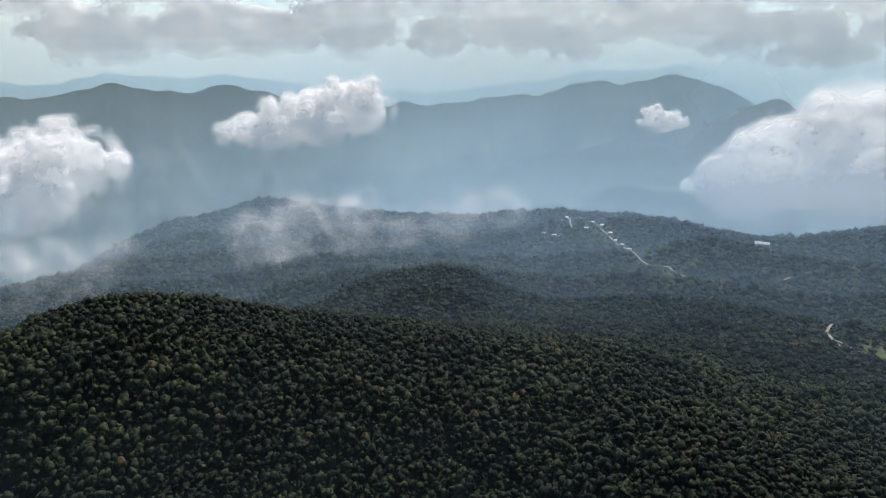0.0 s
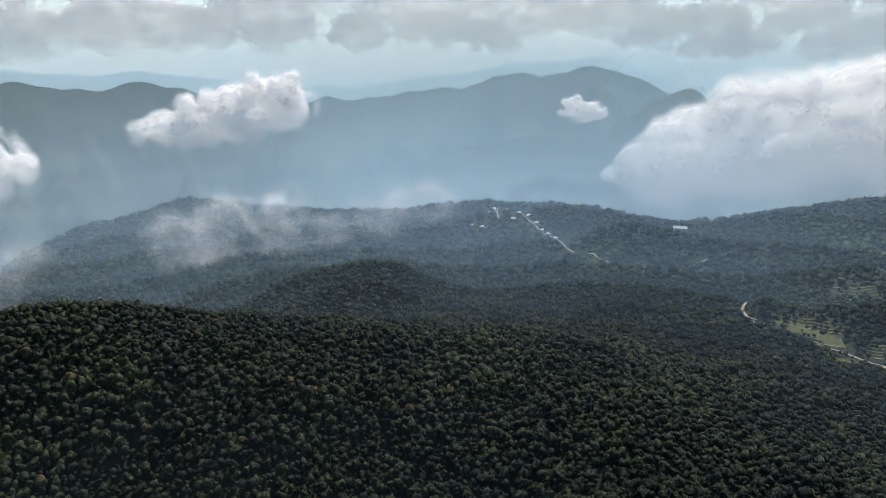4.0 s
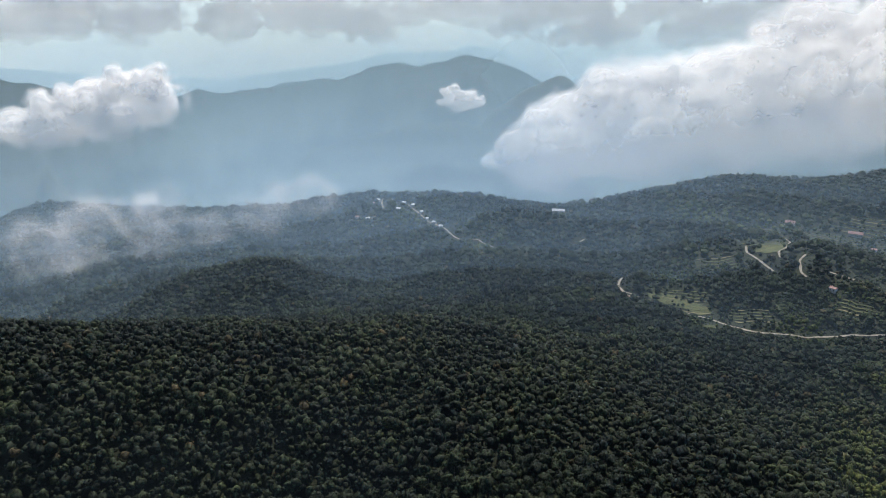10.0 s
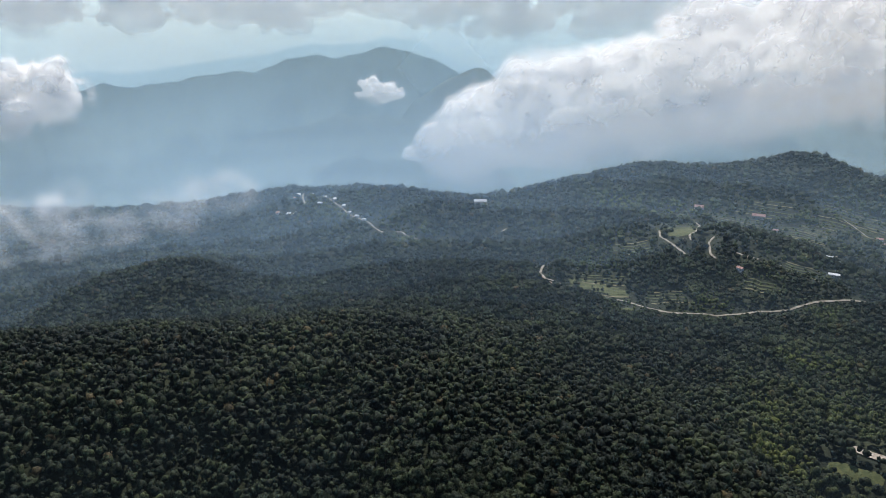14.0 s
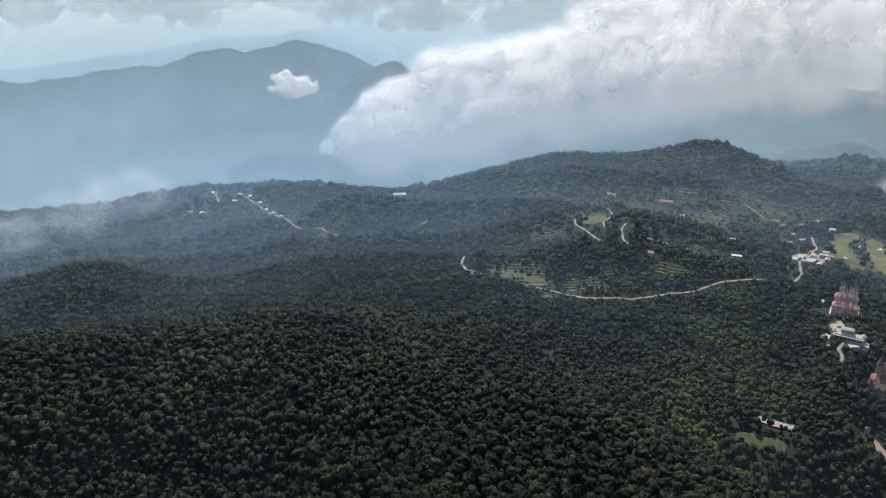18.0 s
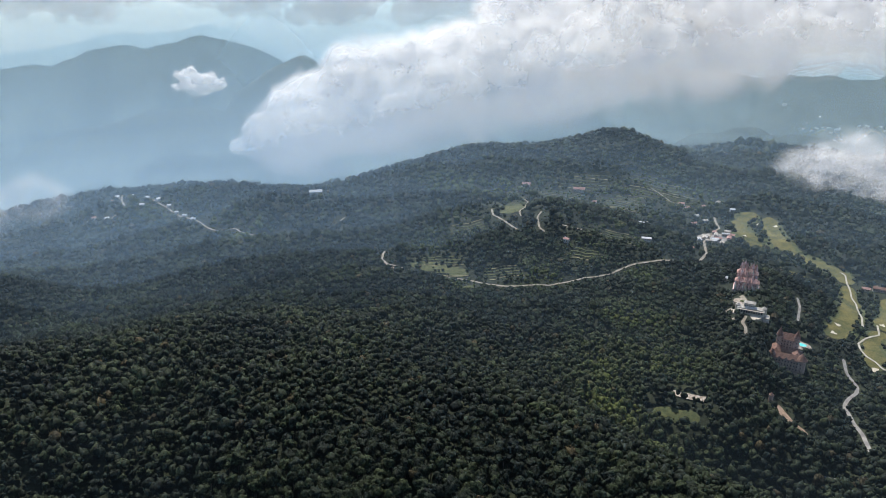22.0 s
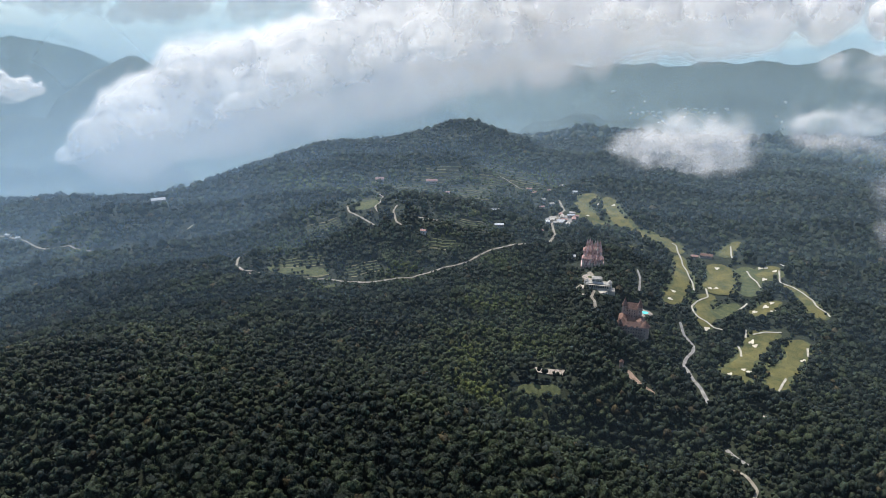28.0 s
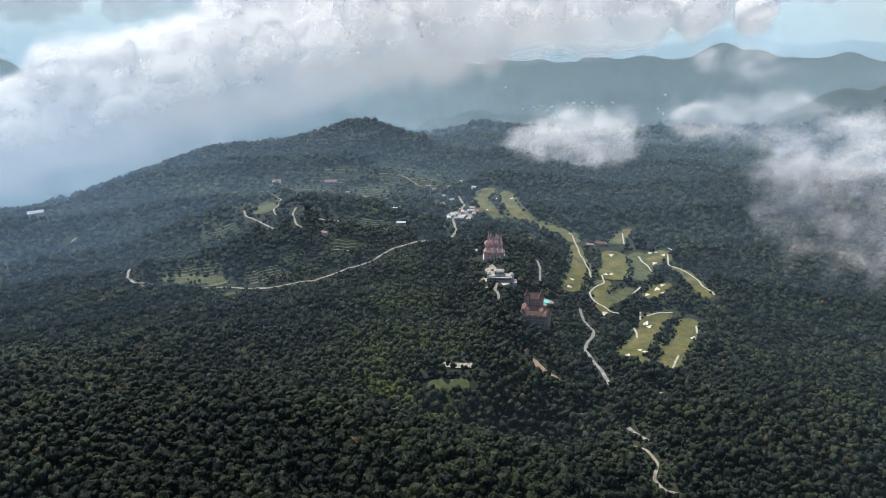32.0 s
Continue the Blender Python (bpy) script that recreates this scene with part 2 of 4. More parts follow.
def drape(line, half, step=5.0, across=5, wobble=0.25, seed=0, lift=0.8):
    """A strip laid on the ground along a line of places, with uneven edges."""
    global lifted
    lifted += 1
    p = np.array(line, float)
    seg = np.r_[0, np.cumsum(np.hypot(*np.diff(p, axis=0).T))]
    n = max(int(seg[-1] / step), 2) + 1
    s = np.linspace(0, seg[-1], n)
    c = np.stack([np.interp(s, seg, p[:, 0]), np.interp(s, seg, p[:, 1])], 1)
    for _ in range(2):
        c[1:-1] = 0.25 * c[:-2] + 0.5 * c[1:-1] + 0.25 * c[2:]
    d = np.gradient(c, axis=0)
    d /= np.linalg.norm(d, axis=1, keepdims=True) + 1e-9
    side = np.stack([d[:, 1], -d[:, 0]], 1)
    ends = np.sqrt(np.clip(np.minimum(s, seg[-1] - s) / max(half, 1e-3), 0.06, 1)) if wobble > 0.1 else np.ones(n)
    rows = []
    for k, u in enumerate(np.linspace(-1, 1, across)):
        w = half * ends * (1 + wobble * 2 * (fbm(np.stack([s / (half * 1.5 + 6), 0 * s + np.sign(u) * 9, 0 * s + seed], 1), 2, seed) - 0.5))
        q = c + side * (u * w)[:, None]
        rows.append(np.column_stack([q, land(q[:, 0], q[:, 1]) + lift + 0.03 * (lifted % 12)]))
    verts = np.stack(rows, 1).reshape(-1, 3)
    i, j = np.meshgrid(np.arange(across - 1), np.arange(n - 1))
    a = (j * across + i).ravel()
    return verts, np.stack([a, a + 1, a + 1 + across, a + across], 1)


def strip(name, label, category, line, half, mat, low=10, wobble=0.25, seed=0, lift=0.8):
    v, f = drape(line, half, max(2.5, half * 0.4), 3 if half < 6 else 9, wobble, seed, lift)
    CLEARINGS.append((np.array(line, float), half * 0.45, half * 0.7) if category == "field" else (np.array(line, float), half * 0.95 if category == "lawn" else half * 0.5 if category == "rough" else half + 1.6, low))
    return tagged(new(name, mesh_from(name, v, f[:, ::-1], mat)), label, category, kind="structure")


def roads():
    road = "pale concrete hill road winding through the forest"
    strip("road", road, "road", [(564, 933), (533, 891), (529, 868), (553, 842), (580, 812), (603, 774), (615, 739), (628, 709), (651, 681), (673, 657), (706, 652), (735, 646),
                                 (750, 637), (773, 628), (797, 629), (817, 629), (843, 619), (905, 612)], 1.8, PALE_ROAD, 21, 0.3)
    strip("road", road, "road", [(350, 1251), (387, 1249), (415, 1211), (415, 1192), (428, 1167), (451, 1126), (498, 1081), (559, 1117), (608, 1147)], 1.6, PALE_ROAD, 16, 0.3)
    track = "narrow pale farm track on the hillside"
    strip("road", track, "road", [(793, 931), (769, 898), (760, 863), (754, 836), (751, 813)], 1.6, PALE_ROAD, 17, 0.12)
    strip("road", track, "road", [(867, 980), (915, 984), (899, 948), (820, 871), (792, 856), (780, 837)], 1.6, PALE_ROAD, 17, 0.12)
    strip("road", track, "road", [(815, 824), (794, 813), (771, 783), (769, 768)], 1.6, PALE_ROAD, 17, 0.12)
    strip("road", track, "road", [(803, 765), (827, 737), (849, 716)], 1.5, PALE_ROAD, 12, 0.05)
    street = "pale village street on the far ridge"
    strip("road", street, "road", [(307, 1606), (289, 1536), (286, 1483), (249, 1451), (206, 1461)], 2.0, PALE_ROAD, 12, 0.05)
    strip("road", street, "road", [(336, 1525), (346, 1458), (355, 1391), (369, 1330), (378, 1307), (387, 1249)], 1.7, PALE_ROAD, 10, 0.05)
    strip("road", "curving pale drive between the hotels", "road", [(835, 457), (823, 443), (801, 434), (786, 435)], 2.8, PALE_ROAD, 16, 0.05)
    strip("road", "curving pale drive below the white hall", "road", [(779, 415), (757, 407), (751, 398), (739, 391)], 2.0, PALE_ROAD, 12, 0.12)
    strip("road", "short pale drive curving round the white hall", "road", [(797, 446), (784, 445), (771, 441)], 1.8, PALE_ROAD, 8, 0.12)
    strip("road", "short pale drive curving round the white hall", "road", [(765, 424), (751, 416)], 1.6, PALE_ROAD, 8, 0.12)
    strip("earth_patch", "bare pale clearing with rubble by the forest road", "earth", [(668, 158), (660, 145)], 4.5, RUBBLE, 8, 0.3, 13)
    for line in ([(805, 755), (818, 744), (834, 726)], [(1226, 911), (1224, 880), (1222, 839)], [(1030, 772), (1078, 783)], [(848, 663), (857, 653)]):
        strip("road", track, "road", line, 1.4, PALE_ROAD, 10, 0.12)
    strip("road", "narrow track crossing the wooded valley", "road", [(612, 224), (618, 204)], 1.6, GREY_ROAD, 8, 0.1)
    strip("road", "narrow track crossing the wooded valley", "road", [(604, 166), (577, 138)], 1.8, GREY_ROAD, 10, 0.1)
    strip("road", "grey road running down through the trees", "road", [(856, 323), (830, 306), (813, 285), (794, 278), (763, 275), (747, 270), (733, 258), (717, 246), (702, 232), (668, 209)], 2.1, GREY_ROAD, 15, 0.12)
    strip("road", "short straight grey road among the trees", "road", [(948, 435), (924, 418), (869, 392)], 1.7, GREY_ROAD, 15, 0.12)
    strip("road", "road leading through the hamlet", "road", [(1221, 750), (1157, 697), (1113, 685), (1050, 658), (987, 611), (943, 593)], 2.2, PALE_ROAD, 18, 0.05)
    strip("road", "pale footpath in the forest", "road", [(565, 150), (559, 134), (540, 118), (518, 115), (509, 103), (511, 92)], 1.6, PALE_ROAD, 14, 0.1)
    strip("earth_slope", "bare reddish earth bank sloping down", "earth", [(668, 306), (663, 301), (653, 281), (649, 262)], 5.0, DIRT, 12, 0.4, 3)
    strip("earth_slope", "bare orange cutting beside the road bend", "earth", [(530, 878), (521, 862), (530, 850)], 4.0, DIRT, 10, 0.4, 4)
    strip("building_pad", "levelled pale rubble terrace above a grass slope", "terrace", [(586, 380), (592, 362), (597, 347)], 5.0, RUBBLE, 4, 0.09, 5, 1.4)
    strip("grass_slope", "rough yellow-green slope below the terrace", "grass", [(548, 374), (562, 354), (574, 336)], 9, ROUGH, 4, 0.5, 6, 0.5)
    strip("hamlet_yard", "pale paved yard between low buildings", "yard", [(1062, 673), (1107, 671), (1136, 660)], 22, GREY_ROAD, 8, 0.3, 7)
    strip("terrace", "pale terrace round the hotel pool", "terrace", [(804, 370), (822, 363), (838, 358)], 10, RUBBLE, 10, 0.15, 8)
    strip("hillside_field", "yellow-green terraced hillside field", "field", [(844, 924), (805, 888), (786, 864)], 30, ROUGH, 6, 0.5, 9, 0.5)
    strip("hillside_field", "terraced orchard slope beside the road", "field", [(567, 861), (600, 826), (619, 779)], 12, ROUGH, 6, 0.5, 10, 0.5)
    strip("hillside_field", "bright green overgrown clearing below the road", "field", [(589, 748), (593, 732)], 16, ROUGH, 6, 0.4, 11, 0.5)
    strip("hillside_field", "open grassy slope under the hill", "field", [(909, 836), (989, 862)], 26, ROUGH, 6, 0.4, 12, 0.5)


def terraces(label, x, y, rows, gap, long, seed):
    """Level grass ledges, one above the other, across a slope."""
    d = math.hypot(x, y)
    ux, uy = x / d, y / d
    rng = np.random.RandomState(seed)
    for k in range(rows):
        o, l0, l1 = (k - rows / 2) * gap, long * rng.uniform(0.3, 0.55), long * rng.uniform(0.3, 0.55)
        line = [(x + ux * (o + 2.5 * math.sin(u * 2.2 + seed)) + uy * v, y + uy * (o + 2.5 * math.sin(u * 2.2 + seed)) - ux * v) for u, v in ((0, -l0), (1, -l0 / 2), (2, 0), (3, l1 / 2), (4, l1))]
        strip("terrace_ledge", label, "terrace", line, 1.3, ROUGH if k % 4 else DRY, 5, 0.6, seed + k)


def hillside_terraces():
    label = "narrow grassy ledge of a terraced hillside orchard"
    terraces(label, 606, 832, 8, 9, 90, 3)
    terraces(label, 850, 925, 7, 10, 110, 14)
    terraces(label, 1235, 905, 10, 13, 130, 25)
    terraces(label, 1078, 870, 6, 12, 90, 36)
    terraces(label, 660, 745, 5, 9, 60, 47)
    terraces(label, 719, 905, 5, 11, 70, 69)
    terraces(label, 918, 1041, 6, 14, 90, 80)
    terraces(label, 1009, 967, 7, 13, 120, 91)
    terraces(label, 1043, 844, 5, 12, 80, 102)
    terraces(label, 1121, 1006, 6, 15, 110, 113)
    terraces(label, 1123, 886, 6, 9, 60, 124)
    terraces(label, 1255, 860, 6, 10, 70, 135)
    terraces(label, 871, 700, 5, 8, 60, 146)
    terraces(label, 783, 690, 4, 8, 50, 157)
    terraces(label, 1160, 800, 4, 9, 70, 168)


def golf_course():
    green = "mown golf fairway between trees"
    for k, (line, half) in enumerate([
        ([(1089, 428), (1032, 397), (964, 371), (915, 360), (889, 358)], 12.5), ([(1230, 381), (1172, 376), (1129, 367)], 11.5), ([(1100, 366), (1042, 338), (975, 324)], 20.8),
        ([(969, 326), (921, 319), (883, 299), (868, 288)], 10.0), ([(1120, 327), (1067, 300), (1008, 285)], 13.0), ([(972, 286), (926, 291), (898, 296)], 10.0), ([(1148, 289), (1116, 292), (1082, 286)], 14.0),
        ([(1086, 260), (1067, 230), (1030, 206), (990, 178)], 10.0), ([(1017, 241), (990, 251), (949, 257)], 11.4), ([(921, 213), (895, 226), (854, 224), (797, 220), (755, 220)], 15.0), ([(740, 194), (768, 211)], 8.5),
        ([(921, 184), (881, 180), (835, 176), (787, 172), (740, 164)], 12.5), ([(1290, 708), (1226, 703), (1156, 637), (1120, 590)], 14.6), ([(1297, 678), (1220, 624), (1163, 569), (1150, 514), (1129, 462), (1100, 431)], 15.0),
        ([(1044, 619), (1065, 583), (1056, 520), (1053, 469)], 11.0)]):
        strip("rough", "rough grass with shrubs beside a golf fairway", "rough", line, half * 1.5, ROUGH, 4, 0.6, 70 + k, 0.35)
        strip("fairway", green, "lawn", line, half, LAWN if k not in (4, 5) else ROUGH, 13, 0.7, 20 + k)
    path = "pale winding golf buggy path"
    for line in ([(1134, 461), (1132, 452), (1099, 434), (1070, 415), (1052, 405), (1036, 391), (1012, 378), (988, 362), (951, 344)], [(980, 338), (955, 324), (928, 330), (909, 330), (895, 321), (885, 309), (882, 296), (875, 284), (880, 273)],
                 [(1193, 380), (1142, 360), (1129, 352)], [(1104, 320), (1082, 306), (1072, 293), (1053, 280)], [(1154, 276), (1161, 288)], [(1130, 279), (1088, 265), (1084, 244), (1069, 226), (1047, 207), (1026, 196), (1013, 178), (1005, 173)],
                 [(853, 243), (844, 236), (823, 228)], [(899, 249), (878, 242)], [(900, 172), (877, 165)], [(785, 165), (767, 164), (735, 160)], [(951, 278), (983, 277)], [(893, 238), (913, 228), (924, 211)]):
        strip("buggy_path", path, "path", line, 1.3, PATH, 5, 0.05, 3, 1.6)
    rng = np.random.RandomState(12)
    for x, y in [(1104, 483), (930, 367), (904, 360), (989, 335), (998, 329), (1082, 360), (1126, 307), (1133, 300), (1125, 284), (1085, 287), (1005, 250), (989, 253), (964, 260), (980, 239), (872, 232), (864, 225),
                 (780, 211), (776, 204), (758, 219), (736, 199), (730, 190), (861, 166), (973, 176), (867, 290), (1160, 472), (1156, 644), (1267, 648), (1249, 673)]:
        bm = bmesh.new()
        a0, sx, sy = rng.rand() * 6.28, rng.uniform(3.4, 6.4), rng.uniform(2.4, 3.8)
        ring, inner = [], []
        for k in range(18):
            a = k / 18 * 2 * math.pi
            w = 1 + 0.28 * math.sin(3 * a + a0) + 0.12 * math.sin(5 * a)
            px, py = x + sx * w * math.cos(a), y + sy * w * math.sin(a)
            ring.append(bm.verts.new((px, py, ground_at(px, py) + 1.5)))
            px, py = x + 0.75 * sx * w * math.cos(a), y + 0.75 * sy * w * math.sin(a)
            inner.append(bm.verts.new((px, py, ground_at(px, py) + 1.15)))
        for k in range(18):
            bm.faces.new((ring[k], ring[(k + 1) % 18], inner[(k + 1) % 18], inner[k]))
        bm.faces.new(inner)
        me = bpy.data.meshes.new("sand_bunker")
        bm.to_mesh(me)
        bm.free()
        me.materials.append(SAND)
        tagged(new("sand_bunker", me), "pale sand bunker cut into a golf fairway", "bunker", "bunkers of the golf course")
        CLEARINGS.append((np.array([(x, y), (x + 0.1, y)]), 6, 3))


roads()
hillside_terraces()
golf_course()

# ---- buildings ----
WALL_TAN = surface("tan_brick", (0.24, 0.165, 0.13), (0.42, 0.31, 0.25), 3, 0.4)
WALL_PINK = surface("pink_stone", (0.4, 0.26, 0.235), (0.64, 0.48, 0.45), 3, 0.4)
ROOF_CREAM = surface("cream_rendered_roof", (0.3, 0.27, 0.23), (0.5, 0.46, 0.4), 3, 0.5)
WALL_DULL = surface("weathered_plaster", (0.34, 0.33, 0.31), (0.6, 0.58, 0.54), 4, 0.5)
WALL_WHITE = surface("white_plaster", (0.3, 0.26, 0.21), (0.52, 0.465, 0.385), 3, 0.4)
ROOF_BROWN = surface("brown_roof_tiles", (0.11, 0.062, 0.048), (0.21, 0.125, 0.095), 2, 0.4)
ROOF_RED = surface("faded_red_roof", (0.27, 0.15, 0.125), (0.42, 0.26, 0.22), 2, 0.4)
ROOF_GREY = surface("pale_metal_roof", (0.34, 0.35, 0.36), (0.6, 0.6, 0.6), 2, 0.4, 0.5)
GLASS = surface("dark_window_glass", (0.02, 0.025, 0.03), (0.05, 0.06, 0.07), 2, 0.5, 0.12, 0.0)
WATER = surface("pool_water", (0.08, 0.5, 0.5), (0.15, 0.62, 0.6), 3, 0.4, 0.08, 0.1)


def box(bm, x, y, z, sx, sy, sz, bevel=0.0):
    """A box centred on x, y whose foot is at z."""
    made = bmesh.ops.create_cube(bm, size=1, matrix=Matrix.Translation((x, y, z + sz / 2)) @ Matrix.Diagonal((sx, sy, sz, 1)))
    if bevel:
        edges = list({e for v in made["verts"] for e in v.link_edges})
        bmesh.ops.bevel(bm, geom=edges, offset=bevel, segments=1, affect="EDGES")


def boxed(*dims, bevel=0.06):
    bm = bmesh.new()
    box(bm, *dims, bevel)
    return bm


def gable(x, y, z, sx, sy, rise, over=0.6, hip=0.0):
    """A pitched roof with eaves, its ridge along x; hip pulls the ridge's ends in."""
    bm = bmesh.new()
    a, b = sx / 2 + over, sy / 2 + over
    lo = [bm.verts.new((x + p, y + q, z)) for p, q in ((-a, -b), (a, -b), (a, b), (-a, b))]
    up = [bm.verts.new((x + p, y + q, z + 0.25)) for p, q in ((-a, -b), (a, -b), (a, b), (-a, b))]
    r = [bm.verts.new((x - a + hip, y, z + rise)), bm.verts.new((x + a - hip, y, z + rise))]
    bm.faces.new(lo[::-1])
    for k in range(4):
        bm.faces.new((lo[k], lo[(k + 1) % 4], up[(k + 1) % 4], up[k]))
    bm.faces.new((up[0], up[1], r[1], r[0]))
    bm.faces.new((up[2], up[3], r[0], r[1]))
    bm.faces.new((up[1], up[2], r[1]))
    bm.faces.new((up[3], up[0], r[0]))
    return bm


def drum(x, y, z, r0, r1, h, sides=14):
    bm = bmesh.new()
    bmesh.ops.create_cone(bm, cap_ends=True, segments=sides, radius1=r0, radius2=r1, depth=h, matrix=Matrix.Translation((x, y, z + h / 2)))
    return bm


PANES = {}


def windows(parent, x0, x1, y, z0, storeys, count, w=1.1, h=1.7, gap=3.4, along="x"):
    """Rows of windows on a wall: one framed pane each, sharing their mesh."""
    key = (w, h, along)
    if key not in PANES:
        bm = bmesh.new()
        box(bm, 0, 0, 0, w if along == "x" else 0.16, 0.16 if along == "x" else w, h, 0.03)
        me = bpy.data.meshes.new("window")
        bm.to_mesh(me)
        bm.free()
        me.materials.append(GLASS)
        PANES[key] = me
    for s in range(storeys):
        for k in range(count):
            u = x0 + (x1 - x0) * (k + 0.5) / count
            ob = part("window", PANES[key], GLASS, parent)
            ob.location = (u, y, z0 + s * gap) if along == "x" else (y, u, z0 + s * gap)


def turret(parent, x, y, z, r, h, cone, wall, roof, lit=3):
    body = part("turret", drum(x, y, z, r, r * 0.95, h), wall, parent)
    part("cornice", drum(x, y, z + h, r * 1.12, r * 1.12, 0.7), wall, body)
    part("conical_roof", drum(x, y, z + h + 0.7, r * 1.25, 0.06, cone), roof, body)
    part("finial", drum(x, y, z + h + 0.6 + cone, 0.12, 0.05, 1.6, 6), roof, body)
    for k in range(lit):
        pane = part("window", boxed(x, y - r, z + 2 + k * (h - 3) / lit, 0.8, 0.3, 1.6), GLASS, body)


def grand_hotel():
    """The brown castle hotel round a courtyard, with twin spires behind and a round corner tower."""
    x, y = 762, 348
    root = new("castle_hotel")
    root.matrix_basis = pose(x, y, ground_at(x, y) - 1, 0, 0, -65)
    CLEARINGS.append((np.array([(x - 10, y - 6), (x + 10, y + 6)], float), 20, 9))
    part("foundation", boxed(0, 2, -9, 38, 40, 10), WALL_TAN, root)
    front = part("front_wing", boxed(-1, -13, 0, 30, 10, 14), WALL_TAN, root)
    part("roof", gable(-1, -13, 14, 30, 10, 5.5, 0.8, 4), ROOF_BROWN, front)
    windows(front, -15, 13, -18.05, 2, 3, 9, gap=4.2)
    left = part("side_wing", boxed(-13, 3, 0, 9, 22, 15), WALL_TAN, root)
    bm = gable(0, 0, 15, 22, 9, 5, 0.8, 4)
    bmesh.ops.transform(bm, matrix=pose(-13, 3, 0, 0, 0, 90), verts=bm.verts)
    part("roof", bm, ROOF_BROWN, left)
    windows(left, -7, 13, -17.55, 2, 3, 6, gap=4.2, along="y")
    right = part("side_wing", boxed(10, 2, 0, 9, 20, 13), WALL_TAN, root)
    bm = gable(0, 0, 13, 20, 9, 5, 0.8, 4)
    bmesh.ops.transform(bm, matrix=pose(10, 2, 0, 0, 0, 90), verts=bm.verts)
    part("roof", bm, ROOF_BROWN, right)
    windows(right, -7, 11, 14.55, 2, 3, 6, gap=4.2, along="y")
    keep = part("tower_block", boxed(-2, 17, 0, 24, 11, 25), WALL_TAN, root)
    part("roof", gable(-2, 17, 25, 24, 11, 7, 0.8, 5), ROOF_BROWN, keep)
    windows(keep, -13, 9, 11.45, 14.5, 3, 7, gap=3.6)
    for tx in (-12, 7):
        turret(root, tx, 12, 0, 3.2, 29, 11, WALL_TAN, ROOF_BROWN, 5)
    turret(root, 15.5, -14, 0, 5.2, 15, 8, WALL_TAN, ROOF_BROWN, 3)
    turret(root, -16.5, -15, 0, 3.6, 16, 7, WALL_TAN, ROOF_BROWN, 3)
    for dx in (-8, -1, 6):
        dormer = part("dormer", boxed(dx, -17.6, 13.6, 2.4, 2.6, 2.8), WALL_TAN, root)
        part("roof", gable(dx, -17.6, 16.4, 2.4, 2.6, 1.6, 0.3), ROOF_BROWN, dormer)
    for cx, cy in ((-5, -11), (4, -12), (-12, 8)):
        part("chimney", boxed(cx, cy, 16, 1.2, 1.2, 5.2), WALL_TAN, root)
    tagged(root, "brown brick castle-like hotel with pointed towers and steep tiled roofs", "hotel")
    px, py = 823, 362
    pool = new("swimming_pool")
    pool.matrix_basis = pose(px, py, ground_at(px, py) + 1.0, 0, 0, -65)
    part("basin", boxed(0, 0, -0.8, 16, 11, 1.2, bevel=0.2), RUBBLE, pool)
    bm = drum(0, 0, 0.4, 1, 1, 0.08, 28)
    bmesh.ops.transform(bm, matrix=Matrix.Diagonal((6.6, 4.4, 1, 1)), verts=bm.verts)
    part("water", bm, WATER, pool, "turquoise pool water")
    tagged(pool, "oval turquoise swimming pool on a pale terrace beside the hotel", "pool")


def turreted_hotel():
    """The pink hotel: a packed cluster of slender turrets stepping down a slope."""
    x, y = 878, 475
    root = new("turreted_hotel")
    root.matrix_basis = pose(x, y, ground_at(x, y) - 1, 0, 0, -61)
    CLEARINGS.append((np.array([(x - 10, y - 6), (x + 12, y + 8)], float), 22, 14))
    part("foundation", boxed(0, 1, -8, 34, 26, 9), WALL_PINK, root)
    low = part("lower_block", boxed(0, -5, 0, 31, 12, 13), WALL_PINK, root)
    part("roof", gable(0, -5, 13, 31, 12, 5, 0.7, 5), ROOF_RED, low)
    windows(low, -15, 15, -11.05, 2, 3, 12, gap=3.6)
    high = part("upper_block", boxed(-1, 7, 0, 27, 12, 21), WALL_PINK, root)
    part("roof", gable(-1, 7, 21, 27, 12, 6, 0.7, 5), ROOF_RED, high)
    windows(high, -13, 11, 0.95, 14, 2, 9, gap=3.6)
    rng = np.random.RandomState(3)
    for row in range(7):
        for k in range(9):
            tx = -15.5 * (1 - 0.05 * row) + 31 * (1 - 0.05 * row) * (k + 0.2 + 0.6 * rng.rand()) / 9
            high = 7 + 3.6 * row + rng.uniform(-3, 4) - 0.02 * tx * tx
            turret(root, tx, -17 + 5 * row + rng.uniform(-1.6, 1.6), 0, rng.uniform(0.9, 1.7), high, rng.uniform(4, 8.5), (WALL_PINK, WALL_PINK, WALL_WHITE, WALL_TAN)[rng.randint(4)], (ROOF_RED, ROOF_RED, WALL_PINK, WALL_WHITE)[rng.randint(4)], 1)
    tagged(root, "pink and red castle hotel bristling with slender pointed turrets", "hotel")
    annex = new("annex")
    annex.matrix_basis = pose(893, 520, ground_at(867, 505), 0, 0, -61)
    CLEARINGS.append((np.array([(867, 505), (868, 505)], float), 12, 14))
    body = part("walls", boxed(0, 0, -3, 11, 7, 8), WALL_WHITE, annex)
    part("roof", gable(0, 0, 5, 11, 7, 2.5), ROOF_GREY, annex)
    windows(body, -5, 5, -3.55, 1.5, 1, 4)
    tagged(annex, "small white annex beside the pink hotel", "building")


